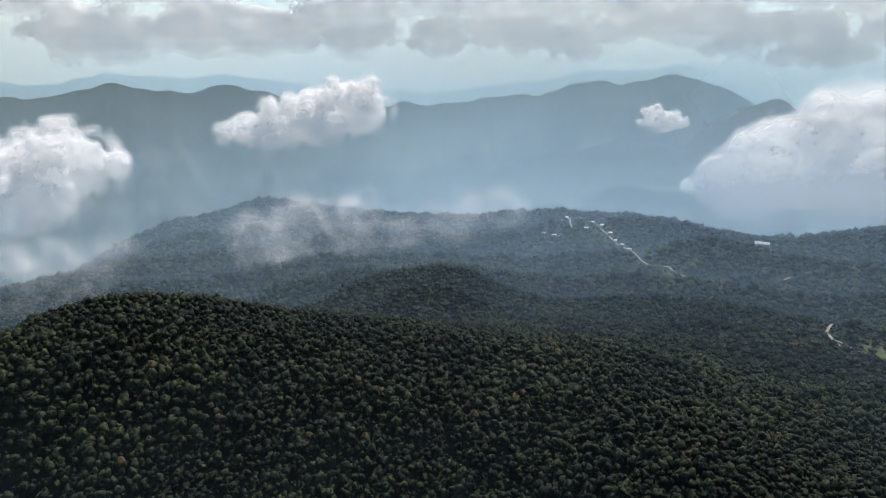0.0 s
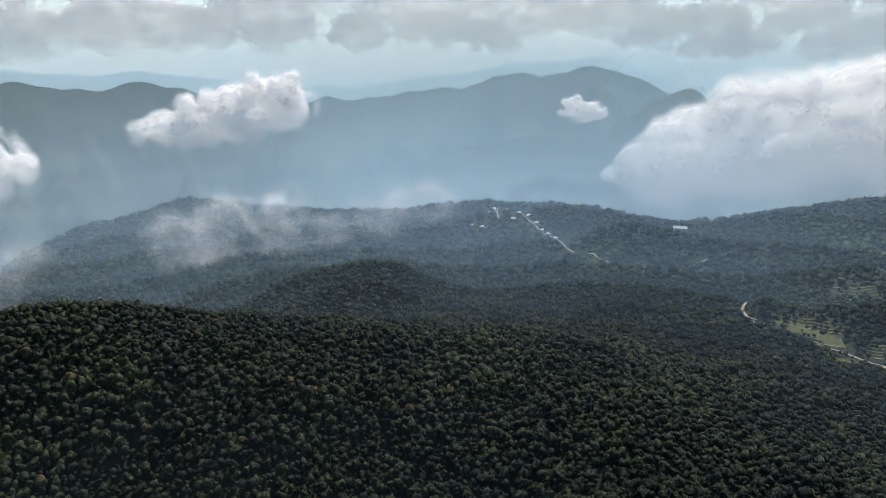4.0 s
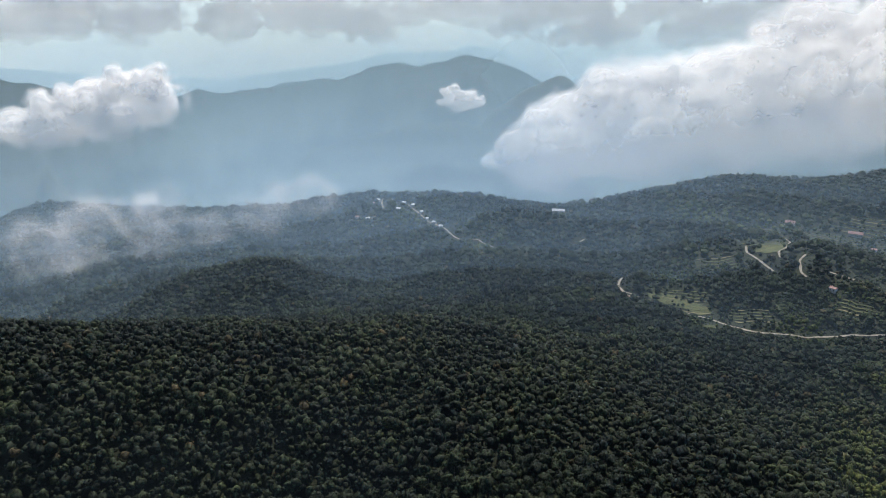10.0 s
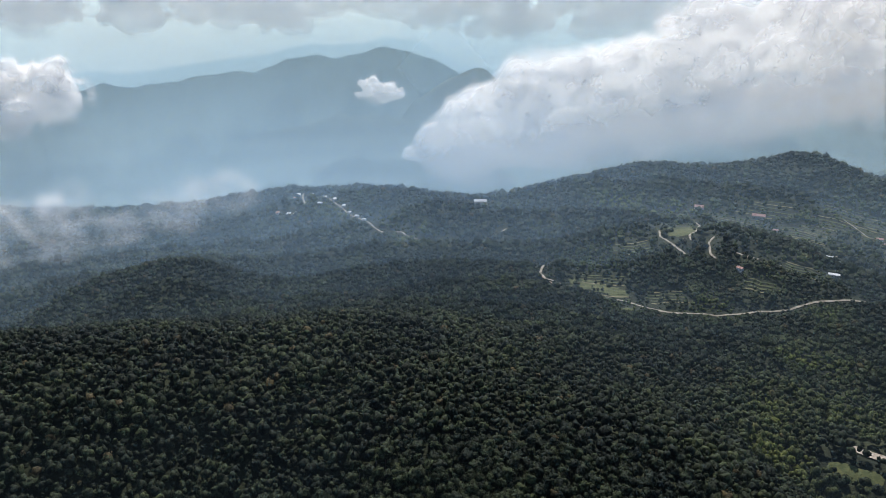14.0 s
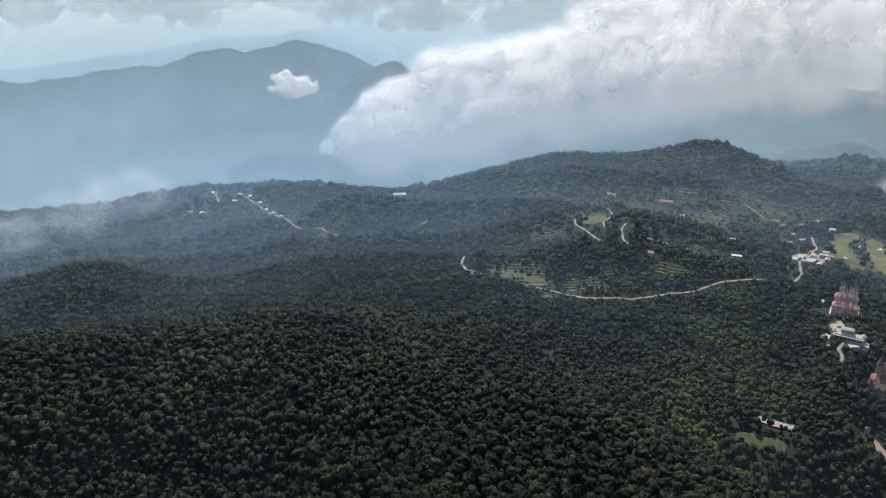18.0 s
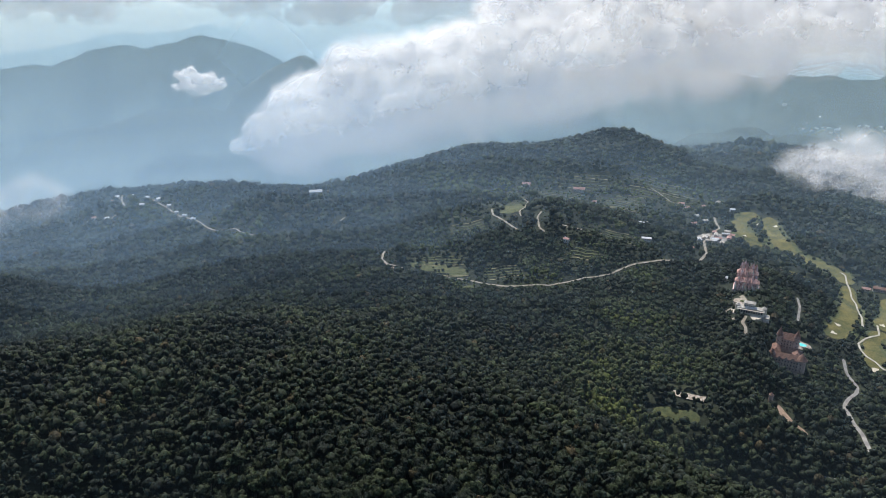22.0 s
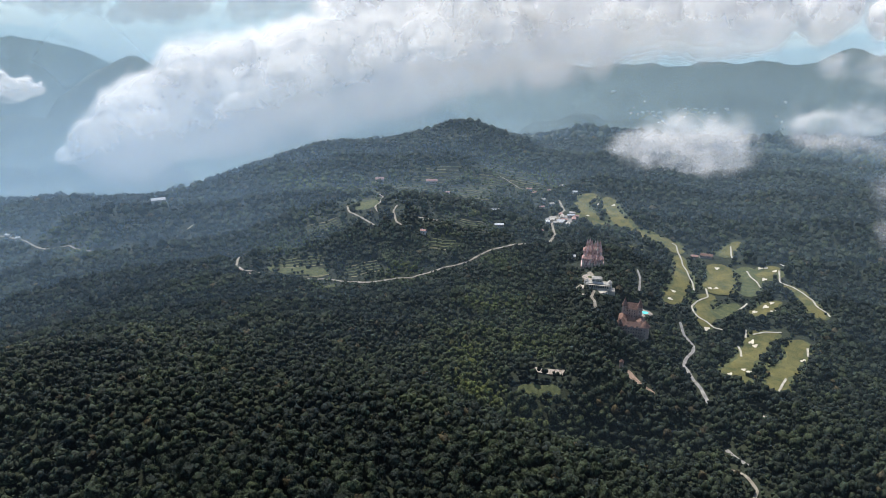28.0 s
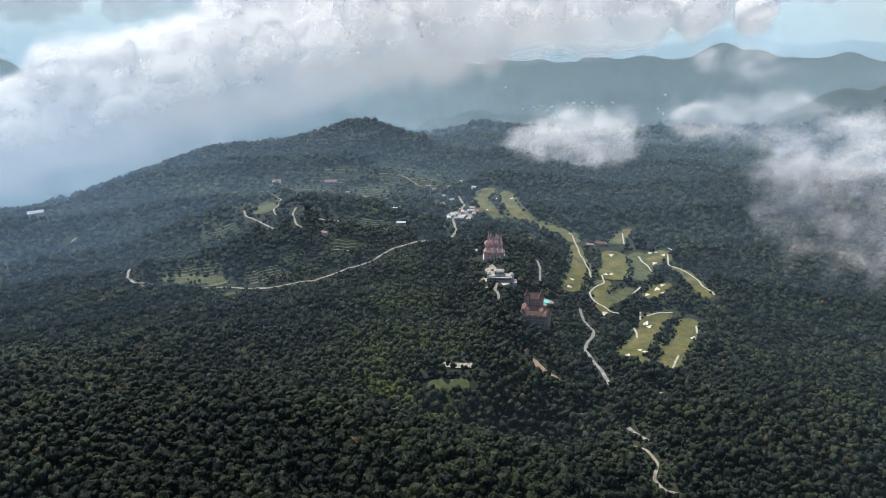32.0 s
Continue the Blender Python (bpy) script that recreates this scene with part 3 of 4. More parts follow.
def white_hall():
    x, y = 795, 419
    root = new("hall")
    root.matrix_basis = pose(x, y, ground_at(x, y), 0, 0, -62)
    CLEARINGS.append((np.array([(x - 8, y - 14), (x + 8, y + 14)], float), 12, 14))
    part("plinth", boxed(0, 0, -6, 36, 14, 7), WALL_WHITE, root)
    main = part("walls", boxed(0, 1, 1, 31, 9, 6.5), WALL_WHITE, root)
    part("roof", gable(0, 1, 7.5, 31, 9, 2.6, 0.8, 4), ROOF_CREAM, root)
    windows(main, -14.5, 14.5, -3.55, 1.8, 1, 10, 1.9, 3.4)
    upper = part("upper_storey", boxed(-2, 3, 7.8, 13, 7, 5.5), WALL_WHITE, root)
    part("roof", gable(-2, 3, 13.3, 13, 7, 2.6, 0.6, 2), ROOF_CREAM, upper)
    windows(upper, -8, 4, -0.55, 9.4, 1, 5)
    for k in range(11):
        part("column", drum(-15 + 3 * k, -5.6, 1, 0.35, 0.3, 5.2, 8), WALL_WHITE, root)
    part("balustrade", boxed(0, -6.6, 1, 35, 0.4, 1.1), WALL_WHITE, root)
    part("canopy", boxed(0, -5.0, 6.2, 33, 3.4, 0.5), WALL_WHITE, root)
    for side in (-1, 1):
        part("ramp", boxed(side * 20, -4, -5, 6, 12, 6.4, bevel=0.5), WALL_WHITE, root)
        part("pavilion", drum(side * 15.5, 1, 1, 3.2, 3.2, 8.5, 12), WALL_WHITE, root)
        part("dome", drum(side * 15.5, 1, 9.5, 3.5, 0.8, 2.6, 12), ROOF_CREAM, root)
    part("terrace", drum(0, -5, -5, 15, 14, 5.4, 28), WALL_WHITE, root)
    tagged(root, "long white colonnaded hall with grey roofs and dark openings", "hall")
    court = (819, 445)
    root = new("forecourt")
    root.matrix_basis = pose(*court, ground_at(*court) + 0.6, 0, 0, -62)
    CLEARINGS.append((np.array([court, (court[0] + 1, court[1])], float), 15, 14))
    part("paving", drum(0, 0, -3, 11, 11, 3.6, 26), RUBBLE, root)
    part("kerb", drum(0, 0, 0.4, 4, 4, 0.5, 20), WALL_WHITE, root)
    part("planted_bed", drum(0, 0, 0.8, 3.5, 2.2, 0.9, 16), ROUGH, root)
    tagged(root, "round pale forecourt with a planted island", "forecourt")


def house(label, x, y, turn, sx, sy, h, rise, wall, roof, group=""):
    """A small house: walls on a plinth, a pitched roof with eaves, windows, a door and a chimney or tank."""
    root = new("house")
    root.matrix_basis = pose(x, y, ground_at(x, y) + 0.3, 0, 0, turn)
    part("plinth", boxed(0, 0, -4, sx + 0.8, sy + 0.8, 4.3), WALL_WHITE, root)
    walls = part("walls", boxed(0, 0, 0.3, sx, sy, h), wall, root)
    part("roof", gable(0, 0, h + 0.3, sx, sy, rise), roof, root)
    windows(walls, -sx / 2 + 0.5, sx / 2 - 0.5, -sy / 2 - 0.05, 1.4, 1, max(2, int(sx / 3.2)), 1.2, 1.4)
    part("door", boxed(sx * 0.18, -sy / 2 - 0.08, 0.35, 1.0, 0.2, 2.1), ROOF_BROWN, walls)
    part("chimney", boxed(-sx * 0.28, sy * 0.15, h, 0.7, 0.7, rise + 1.2), wall, root)
    CLEARINGS.append((np.array([(x, y), (x + 0.1, y)], float), max(sx, sy) * 0.75, 22))
    return tagged(root, label, "house", group)


def settlements():
    house("white farm shed with a pale roof among fields", 916, 679, -50, 15, 7, 4, 2, WALL_WHITE, ROOF_GREY)
    house("small white farm building in a clearing", 1003, 758, -60, 10, 6, 4, 2, WALL_WHITE, ROOF_GREY)
    house("long farmhouse with a faded red roof on the hillside", 1075, 980, -48, 24, 9, 5, 4, WALL_WHITE, ROOF_RED)
    house("farmhouse with a red roof above the terraced field", 987, 1049, -44, 17, 9, 5, 4, WALL_WHITE, ROOF_RED)
    house("white house on the forest ridge", 611, 1277, -25, 26, 10, 6, 4, WALL_WHITE, ROOF_GREY)
    house("white outbuilding beside the ridge house", 646, 1420, -20, 12, 8, 4, 3, WALL_WHITE, ROOF_GREY)
    house("club house with a red-brown roof beside the fairways", 1116, 392, -70, 20, 8, 4, 3, WALL_TAN, ROOF_BROWN)
    house("low red-roofed wing of the club house", 1100, 406, -62, 11, 6, 3.5, 2.4, WALL_TAN, ROOF_RED)
    rng = np.random.RandomState(8)
    for x, y in [(1223, 816), (1234, 837), (1297, 793), (1175, 740), (1271, 743), (778, 728), (973, 632), (1127, 733), (1190, 770), (1255, 800), (1040, 905), (960, 930)]:
        house("small farmhouse among terraced hillside orchards", x, y, rng.uniform(-80, 10), rng.uniform(8, 13), rng.uniform(5, 7), rng.uniform(3, 4.5), 2.2, WALL_DULL, (ROOF_RED, ROOF_GREY, ROOF_CREAM)[rng.randint(3)], "hillside farmhouses")
    for x, y in [(284, 1569), (332, 1512), (311, 1473), (351, 1424), (354, 1388), (367, 1323), (237, 1454), (207, 1456), (270, 1546), (309, 1547), (344, 1477), (362, 1358), (218, 1476)]:
        house("small white village house on the ridge road", x + 4, y, rng.uniform(-60, 40), rng.uniform(6, 10), rng.uniform(5, 6.5), rng.uniform(3, 5), 2, WALL_DULL, (ROOF_GREY, ROOF_GREY, ROOF_RED)[rng.randint(3)], "village houses")
    for x, y in [(1048, 666), (1060, 655), (1074, 655), (1088, 646), (1133, 655), (1121, 684), (1072, 671), (1088, 680), (1097, 660), (1111, 674), (1126, 664), (1120, 653), (1140, 669), (1085, 660)]:
        house("low pale-roofed building in the hamlet", x, y, rng.choice([-58, 32]) + rng.uniform(-12, 12), rng.uniform(8, 15), rng.uniform(5, 8), rng.uniform(3, 5), 2.2, WALL_WHITE, (ROOF_GREY, ROOF_CREAM, ROOF_CREAM, ROOF_RED)[rng.randint(4)], "hamlet buildings")
    # the round water tower on the knoll below the castle hotel
    x, y = 661, 310
    tower = new("water_tower")
    tower.matrix_basis = pose(x, y, ground_at(x, y) - 0.5, 0, 0, 0)
    CLEARINGS.append((np.array([(x, y), (x + 1, y)], float), 7, 18))
    part("shaft", drum(0, 0, -1, 2.4, 2.1, 10, 16), WALL_TAN, tower)
    part("parapet", drum(0, 0, 9, 2.7, 2.7, 1.6, 16), WALL_TAN, tower)
    part("conical_roof", drum(0, 0, 10.6, 2.6, 0.1, 3, 16), ROOF_BROWN, tower)
    part("door", boxed(0, -2.35, 0.4, 1.0, 0.3, 2.1), ROOF_BROWN, tower)
    tagged(tower, "small round stone tower on a bare knoll", "tower")


grand_hotel()
turreted_hotel()
white_hall()
settlements()


def far_town():
    """The town on the valley floor: houses, a straight road and pale fields."""
    rng = np.random.RandomState(17)
    first = None
    for k in range(90):
        r, az = (3830 + rng.normal() * 110, 65 + rng.normal() * 2.4) if k < 50 else (3800 + rng.normal() * 120, 72 + rng.normal() * 2.6)
        x, y = place(az, r)
        m = pose(x, y, ground_at(x, y), 0, 0, rng.rand() * 180)
        if first is None or k in (1, 2):
            root = new("town_house")
            root.matrix_basis = m
            s = (14, 20, 11)[k]
            part("walls", boxed(0, 0, -6, s, 9, 10), WALL_DULL, root)
            part("roof", gable(0, 0, 4, s, 9, 3.5), (ROOF_GREY, ROOF_GREY, ROOF_RED)[k], root)
            tagged(root, ("white town house with a pale roof on the valley floor", "long white building in the valley town", "white town house with a red roof")[k], "house", "town houses")
            first = (first or []) + [root]
        else:
            copy_thing(first[rng.randint(3)], m)
    for k, (az0, az1, r, half) in enumerate(((62, 65, 3700, 40), (66, 69, 3830, 34), (69, 73, 3740, 46), (73, 76, 3800, 40))):
        strip("valley_field", "pale green field on the valley floor", "field", [place(az0, r), place((az0 + az1) / 2, r + 30), place(az1, r)], half, LAWN, 0, 0.4, 50 + k, 3.0)
    strip("road", "straight pale road through the valley town", "road", [place(65, 3800), place(68, 3760), place(71, 3775)], 7, PALE_ROAD, 0, 0.05, 5, 4.5)


far_town()

# ---- forest ----
def ico(level):
    bm = bmesh.new()
    bmesh.ops.create_icosphere(bm, subdivisions=level, radius=1)
    v = np.array([p.co[:] for p in bm.verts])
    f = np.array([[p.index for p in q.verts] for q in bm.faces])
    bm.free()
    return v, f


def crown_shape(seed, lumps, leaves, level=1):
    """A tree's crown about 1 in radius, standing on z = 0: a dome of rounded leafy lumps with creases between, and ragged sprays at its rim."""
    rng = np.random.RandomState(seed)
    bv, bf = ico(level)
    bf = bf[~np.all(bv[bf][:, :, 2] < (-0.3 if level > 1 else -0.2), axis=1)]
    used = np.unique(bf)
    index = np.zeros(len(bv), int)
    index[used] = np.arange(len(used))
    bv, bf = bv[used], index[bf]
    lean = np.array([*(rng.rand(2) * 0.4 + 0.8), 1.0])
    k = np.arange(lumps) + 0.5
    up, turn = 1 - 1.15 * k / lumps, 2.4 * k + rng.rand(lumps) * 0.9
    out = np.sqrt(np.clip(1 - up * up, 0, 1))
    hub = np.stack([out * np.cos(turn), out * np.sin(turn), up], 1)
    size = rng.uniform(0.75, 1.15, lumps)
    spread = 1.25 / math.sqrt(lumps)
    gap = np.arccos(np.clip(bv @ hub.T, -1, 1)) / (spread * size)
    swell = np.max(np.exp(-gap ** 2) * size, axis=1)
    reach = 0.62 + 0.42 * swell + 0.3 * (fbm(bv * 2.3 + seed, 2, seed) - 0.5) + 0.07 * rng.randn(len(bv))
    V, Fc = [bv * reach[:, None] * np.array([1, 1, 1.12]) * lean + np.array([0, 0, 0.3])], [bf]
    if leaves:
        q = rng.normal(size=(leaves, 3))
        q[:, 2] = np.abs(q[:, 2])
        q /= np.linalg.norm(q, axis=1, keepdims=True)
        c = q * rng.uniform(0.78, 1.06, size=(leaves, 1)) * np.array([1, 1, 1.12]) * lean + np.array([0, 0, 0.3])
        face = q + 0.5 * rng.normal(size=(leaves, 3))
        a = np.cross(face, rng.normal(size=(leaves, 3)))
        a /= np.linalg.norm(a, axis=1, keepdims=True)
        b = np.cross(face, a)
        b /= np.linalg.norm(b, axis=1, keepdims=True)
        s = rng.uniform(0.08, 0.19, size=(leaves, 1)) * (1 if leaves > 30 else 1.6)
        V.append(np.stack([c - a * s, c + a * s, c + b * s * 1.3], 1).reshape(-1, 3))
        Fc.append(len(bv) + 3 * np.arange(leaves)[:, None] + [0, 1, 2])
    return np.concatenate(V), np.concatenate(Fc)


def trunk_shape(seed, limbs, sides=5):
    """A tapered trunk up to z = 1 with limbs that fork into the crown."""
    rng = np.random.RandomState(seed)
    runs = [((0, 0, -0.25), (0.03, 0.02, 0.95), 0.035, 0.016)]
    for k in range(limbs):
        a, h = 6.28 * k / max(limbs, 1) + rng.rand(), 0.45 + 0.3 * rng.rand()
        runs.append(((0.02, 0.01, h), (0.28 * math.cos(a), 0.28 * math.sin(a), h + 0.3), 0.016, 0.006))
    V, Fc = [], []
    for p, q, r0, r1 in runs:
        p, q = np.array(p), np.array(q)
        w = (q - p) / np.linalg.norm(q - p)
        u = np.cross(w, (1, 0.1, 0)) if abs(w[0]) < 0.9 else np.cross(w, (0, 1, 0))
        u /= np.linalg.norm(u)
        o = np.cross(w, u)
        n0 = sum(len(x) for x in V)
        ang = np.arange(sides) * 2 * math.pi / sides
        ring = np.cos(ang)[:, None] * u + np.sin(ang)[:, None] * o
        V.append(np.concatenate([p + ring * r0, q + ring * r1]))
        for s in range(sides):
            t = (s + 1) % sides
            Fc += [[n0 + s, n0 + t, n0 + sides + t], [n0 + s, n0 + sides + t, n0 + sides + s]]
    return np.concatenate(V), np.array(Fc)


def room(x, y):
    """How far trees can grow: 0 on roads, lawns and yards, 1 in the deep forest, low growth along the edges."""
    out = np.ones(len(x))
    rag = fbm(np.stack([x / 22, y / 22, 0 * x], 1), 3, 77)
    for pts, half, low in CLEARINGS:
        reach = half + low + 5
        near = np.where((x > pts[:, 0].min() - reach) & (x < pts[:, 0].max() + reach) & (y > pts[:, 1].min() - reach) & (y < pts[:, 1].max() + reach))[0]
        if not len(near):
            continue
        gap = np.full(len(near), 1e9)
        for a, b in zip(pts[:-1], pts[1:]):
            ab = b - a
            t = np.clip(((x[near] - a[0]) * ab[0] + (y[near] - a[1]) * ab[1]) / max(ab @ ab, 1e-6), 0, 1)
            gap = np.minimum(gap, np.hypot(x[near] - a[0] - t * ab[0], y[near] - a[1] - t * ab[1]))
        out[near] = np.minimum(out[near], np.where(gap < half * (0.72 + 0.5 * rag[near]), 0, 0.28 + 0.72 * np.clip((gap - half) / (low + 0.1), 0, 1) ** 1.5))
    return out


def scatter(seed, r0, r1, gap):
    """Jittered places on a grid of that gap, inside a sector seen from the hovering point."""
    rng = np.random.RandomState(seed)
    g = np.arange(-r1, r1, gap)
    x, y = [q.ravel() for q in np.meshgrid(g, g)]
    x, y = x + (rng.rand(len(x)) - 0.5) * gap * 1.5, y + (rng.rand(len(y)) - 0.5) * gap * 1.5
    r, az = np.hypot(x, y), np.degrees(np.arctan2(x, y))
    wide = 8 if r1 < 700 else 4 if r1 < 1200 else 1
    keep = (r > r0) & (r < r1) & (az > -35 - wide) & (az < 91 + wide)
    x, y = x[keep], y[keep]
    grow = room(x, y)
    keep = grow > 0
    return x[keep], y[keep], grow[keep], rng


# places of lighter young growth: x, y, reach
GLADES = [(550, 450, 34), (590, 505, 30), (615, 470, 26), (-135, 505, 26), (-75, 480, 22), (590, 740, 24), (850, 930, 45), (1080, 870, 60), (1230, 900, 80), (505, 330, 24), (685, 506, 45), (647, 424, 40), (627, 400, 34), (502, 393, 30), (864, 1161, 60), (918, 1041, 60), (1009, 967, 70), (1043, 844, 60), (719, 905, 45), (633, 888, 40),
          (1123, 886, 45), (1259, 866, 50), (1141, 953, 50), (1089, 780, 40), (871, 694, 40), (806, 605, 30), (989, 981, 45), (783, 686, 36), (677, 674, 40), (1293, 839, 50), (422, 1165, 45), (401, 1267, 45), (340, 1430, 60)]


def stand(name, label, seed, r0, r1, gap, crowns, trunk, size, tall, mat=None):
    """A stretch of closed forest joined into one mesh."""
    x, y, grow, rng = scatter(seed, r0, r1, gap)
    if name == "forest":
        keep = np.min(np.hypot(x[:, None] - SINGLES[:, 0], y[:, None] - SINGLES[:, 1]), axis=1) > 3.6
        x, y, grow = x[keep], y[keep], grow[keep]
    z = land(x, y)
    n = len(x)
    wood = fbm(np.stack([x / 70, y / 70, 0 * x], 1), 3, 21)
    rad = size * np.clip(np.exp(0.44 * rng.randn(n)), 0.4, 1.75) * (0.75 + 0.5 * wood) * (0.45 + 0.55 * grow)
    high = tall * (0.7 + 0.4 * rng.rand(n) + 0.12 * (rad / size - 1)) * (0.75 + 0.5 * wood) * grow
    tint = np.clip(0.25 + 0.9 * (wood - 0.4) + 0.36 * rng.randn(n), 0, 0.84)
    tint[rng.rand(n) < 0.018] = 0.95
    young = np.zeros(n)
    for gx, gy, gr in GLADES:
        young = np.maximum(young, np.exp(-((x - gx) ** 2 + (y - gy) ** 2) / gr ** 2))
    young = np.clip(young * (0.4 + 1.1 * rng.rand(n)) * (0.3 + 1.4 * wood), 0, 1)
    high, rad = high * (1 - 0.35 * young), rad * (1 - 0.2 * young)
    kind = rng.randint(len(crowns), size=n)
    V, Fc, T, Y, count = [], [], [], [], 0
    for k, (cv, cf) in enumerate(crowns):
        i = np.where(kind == k)[0]
        a = rng.rand(len(i)) * 6.283
        ca, sa = np.cos(a)[:, None], np.sin(a)[:, None]
        s = rad[i][:, None]
        flat = (0.8 + 0.5 * rng.rand(len(i)))[:, None]
        vx, vy, vz = cv[:, 0][None], cv[:, 1][None], cv[:, 2][None]
        px, py = x[i][:, None] + s * (vx * ca - vy * sa), y[i][:, None] + s * (vx * sa + vy * ca)
        pz = z[i][:, None] + high[i][:, None] - s * 0.75 + s * flat * vz
        V.append(np.stack([px, py, pz], 2).reshape(-1, 3))
        Fc.append((cf[None] + count + len(cv) * np.arange(len(i))[:, None, None]).reshape(-1, 3))
        T.append(np.repeat(tint[i], len(cv)))
        Y.append(np.repeat(young[i], len(cv)))
        count += len(i) * len(cv)
    me = mesh_from(name, np.concatenate(V), np.concatenate(Fc), LEAVES, r1 < 900 or r1 > 1950, [("tint", np.concatenate(T)), ("young", np.concatenate(Y))])
    root = tagged(new(name, me), label, "forest", kind="stuff")
    if trunk:
        tv, tf = trunk
        sc = np.stack([high, high, high], 1)
        P = tv[None] * sc[:, None] + np.stack([x, y, z], 1)[:, None]
        me = mesh_from("trunks", P.reshape(-1, 3), (tf[None] + len(tv) * np.arange(n)[:, None, None]).reshape(-1, 3), BARK, False)
        tagged(part("trunks", me, BARK, root), kind="stuff")
    print(name, n, sum(len(f) for f in Fc))
    return root


def near_stretch(x, y):
    """The knoll below the hovering point, whose trees are things of their own."""
    r, az = np.hypot(x, y), np.degrees(np.arctan2(x, y))
    return (r < 466) & (r > 428) & (az > -26) & (az < 30)


def single_trees():
    kinds = []
    for k in range(6):
        cv, cf = crown_shape(60 + k, 12, 160, 3)
        tv, tf = trunk_shape(80 + k, 4, 6)
        high, rad = (13, 15, 12, 15, 14, 11)[k], (3.8, 4.4, 3.4, 4.9, 4.0, 3.2)[k]
        tree = new("tree")
        me = mesh_from("trunk", tv * high, tf, BARK, False)
        part("trunk", me, BARK, tree)
        pv = cv * rad + np.array([0, 0, high - rad * 0.75])
        tint = np.full(len(pv), (0.25, 0.5, 0.1, 0.4, 0.65, 0.3)[k])
        part("crown", mesh_from("crown", pv, cf, LEAVES, True, [("tint", tint)]), LEAVES, tree)
        tagged(tree, ("dark green broadleaved tree with a dense rounded crown", "tall mid-green tree with a broad lumpy crown", "small dark tree packed in closed forest",
                      "large spreading green tree above the canopy", "yellow-green leafy tree in closed forest", "low dense bushy forest tree")[k], "tree", "trees of the near forest")
        kinds.append(tree)
    x, y, grow, rng = scatter(5, 428, 466, 6.2)
    keep = near_stretch(x, y)
    x, y = x[keep][:298], y[keep][:298]
    z = land(x, y)
    for i in range(len(x)):
        k = rng.randint(6)
        m = pose(x[i], y[i], z[i], 0, 0, rng.rand() * 360)
        if i < 6:
            kinds[i].matrix_basis = m
        else:
            copy_thing(kinds[k], m)
    return np.stack([x, y], 1)


def forest():
    global SINGLES
    fine = [crown_shape(s, 6 + s % 5, 64, 3) for s in (1, 2, 3, 4, 5, 6, 7, 8, 9, 10)]
    mid = [crown_shape(s, 4 + s % 3, 8, 2) for s in (11, 12, 13, 14, 15, 16)]
    low = [crown_shape(s, 3, 5, 1) for s in (21, 22, 23, 24, 25, 26)]
    far = low[:4]
    SINGLES = single_trees()
    stand("forest", "dense dark green rainforest canopy on the near hill", 1, 392, 505, 5.3, fine, trunk_shape(1, 0, 4), 3.5, 13)
    stand("middle_forest", "dense green rainforest on ridges round the roads", 2, 505, 800, 5.4, mid, None, 3.5, 13)
    stand("hillside_forest", "dense green rainforest round the hotels and fields", 6, 800, 1130, 5.7, low, None, 3.7, 12)
    stand("distant_forest", "hazy blue-green forest on the farther hills", 3, 1130, 1950, 9.6, far, None, 5.5, 13)
    stand("far_woods", "hazy woods in the deep valley", 4, 1950, 2800, 20, [crown_shape(s, 3, 0) for s in (31, 32)], None, 11, 12)


forest()

# ---- clouds and haze ----
def surface_net(field, iso):
    """The surface on which the field equals iso, as vertices in cells and quads."""
    inside = field > iso
    shape = np.array(field.shape) - 1
    total, count, quads = np.zeros((*shape, 3)), np.zeros(shape), []
    ids = np.arange(np.prod(shape)).reshape(shape)
    for ax in range(3):
        lo = [slice(None)] * 3
        hi = [slice(None)] * 3
        lo[ax], hi[ax] = slice(0, -1), slice(1, None)
        fa, fb = field[tuple(lo)], field[tuple(hi)]
        e = np.argwhere(inside[tuple(lo)] != inside[tuple(hi)])
        o1, o2 = (ax + 1) % 3, (ax + 2) % 3
        e = e[(e[:, o1] > 0) & (e[:, o2] > 0) & (e[:, o1] < shape[o1]) & (e[:, o2] < shape[o2])]
        if not len(e):
            continue
        a, b = fa[tuple(e.T)], fb[tuple(e.T)]
        p = e.astype(float)
        p[:, ax] += (iso - a) / (b - a)
        cells = []
        for d1, d2 in ((0, 0), (-1, 0), (-1, -1), (0, -1)):
            c = e.copy()
            c[:, o1] += d1
            c[:, o2] += d2
            np.add.at(total, tuple(c.T), p)
            np.add.at(count, tuple(c.T), 1)
            cells.append(ids[tuple(c.T)])
        q = np.stack(cells, 1)
        flip = a < iso
        q[flip] = q[flip][:, ::-1]
        quads.append(q)
    quads = np.concatenate(quads)
    used = np.unique(quads)
    index = np.zeros(ids.size, int)
    index[used] = np.arange(len(used))
    pos = total.reshape(-1, 3)[used] / count.ravel()[used][:, None]
    return pos, index[quads]


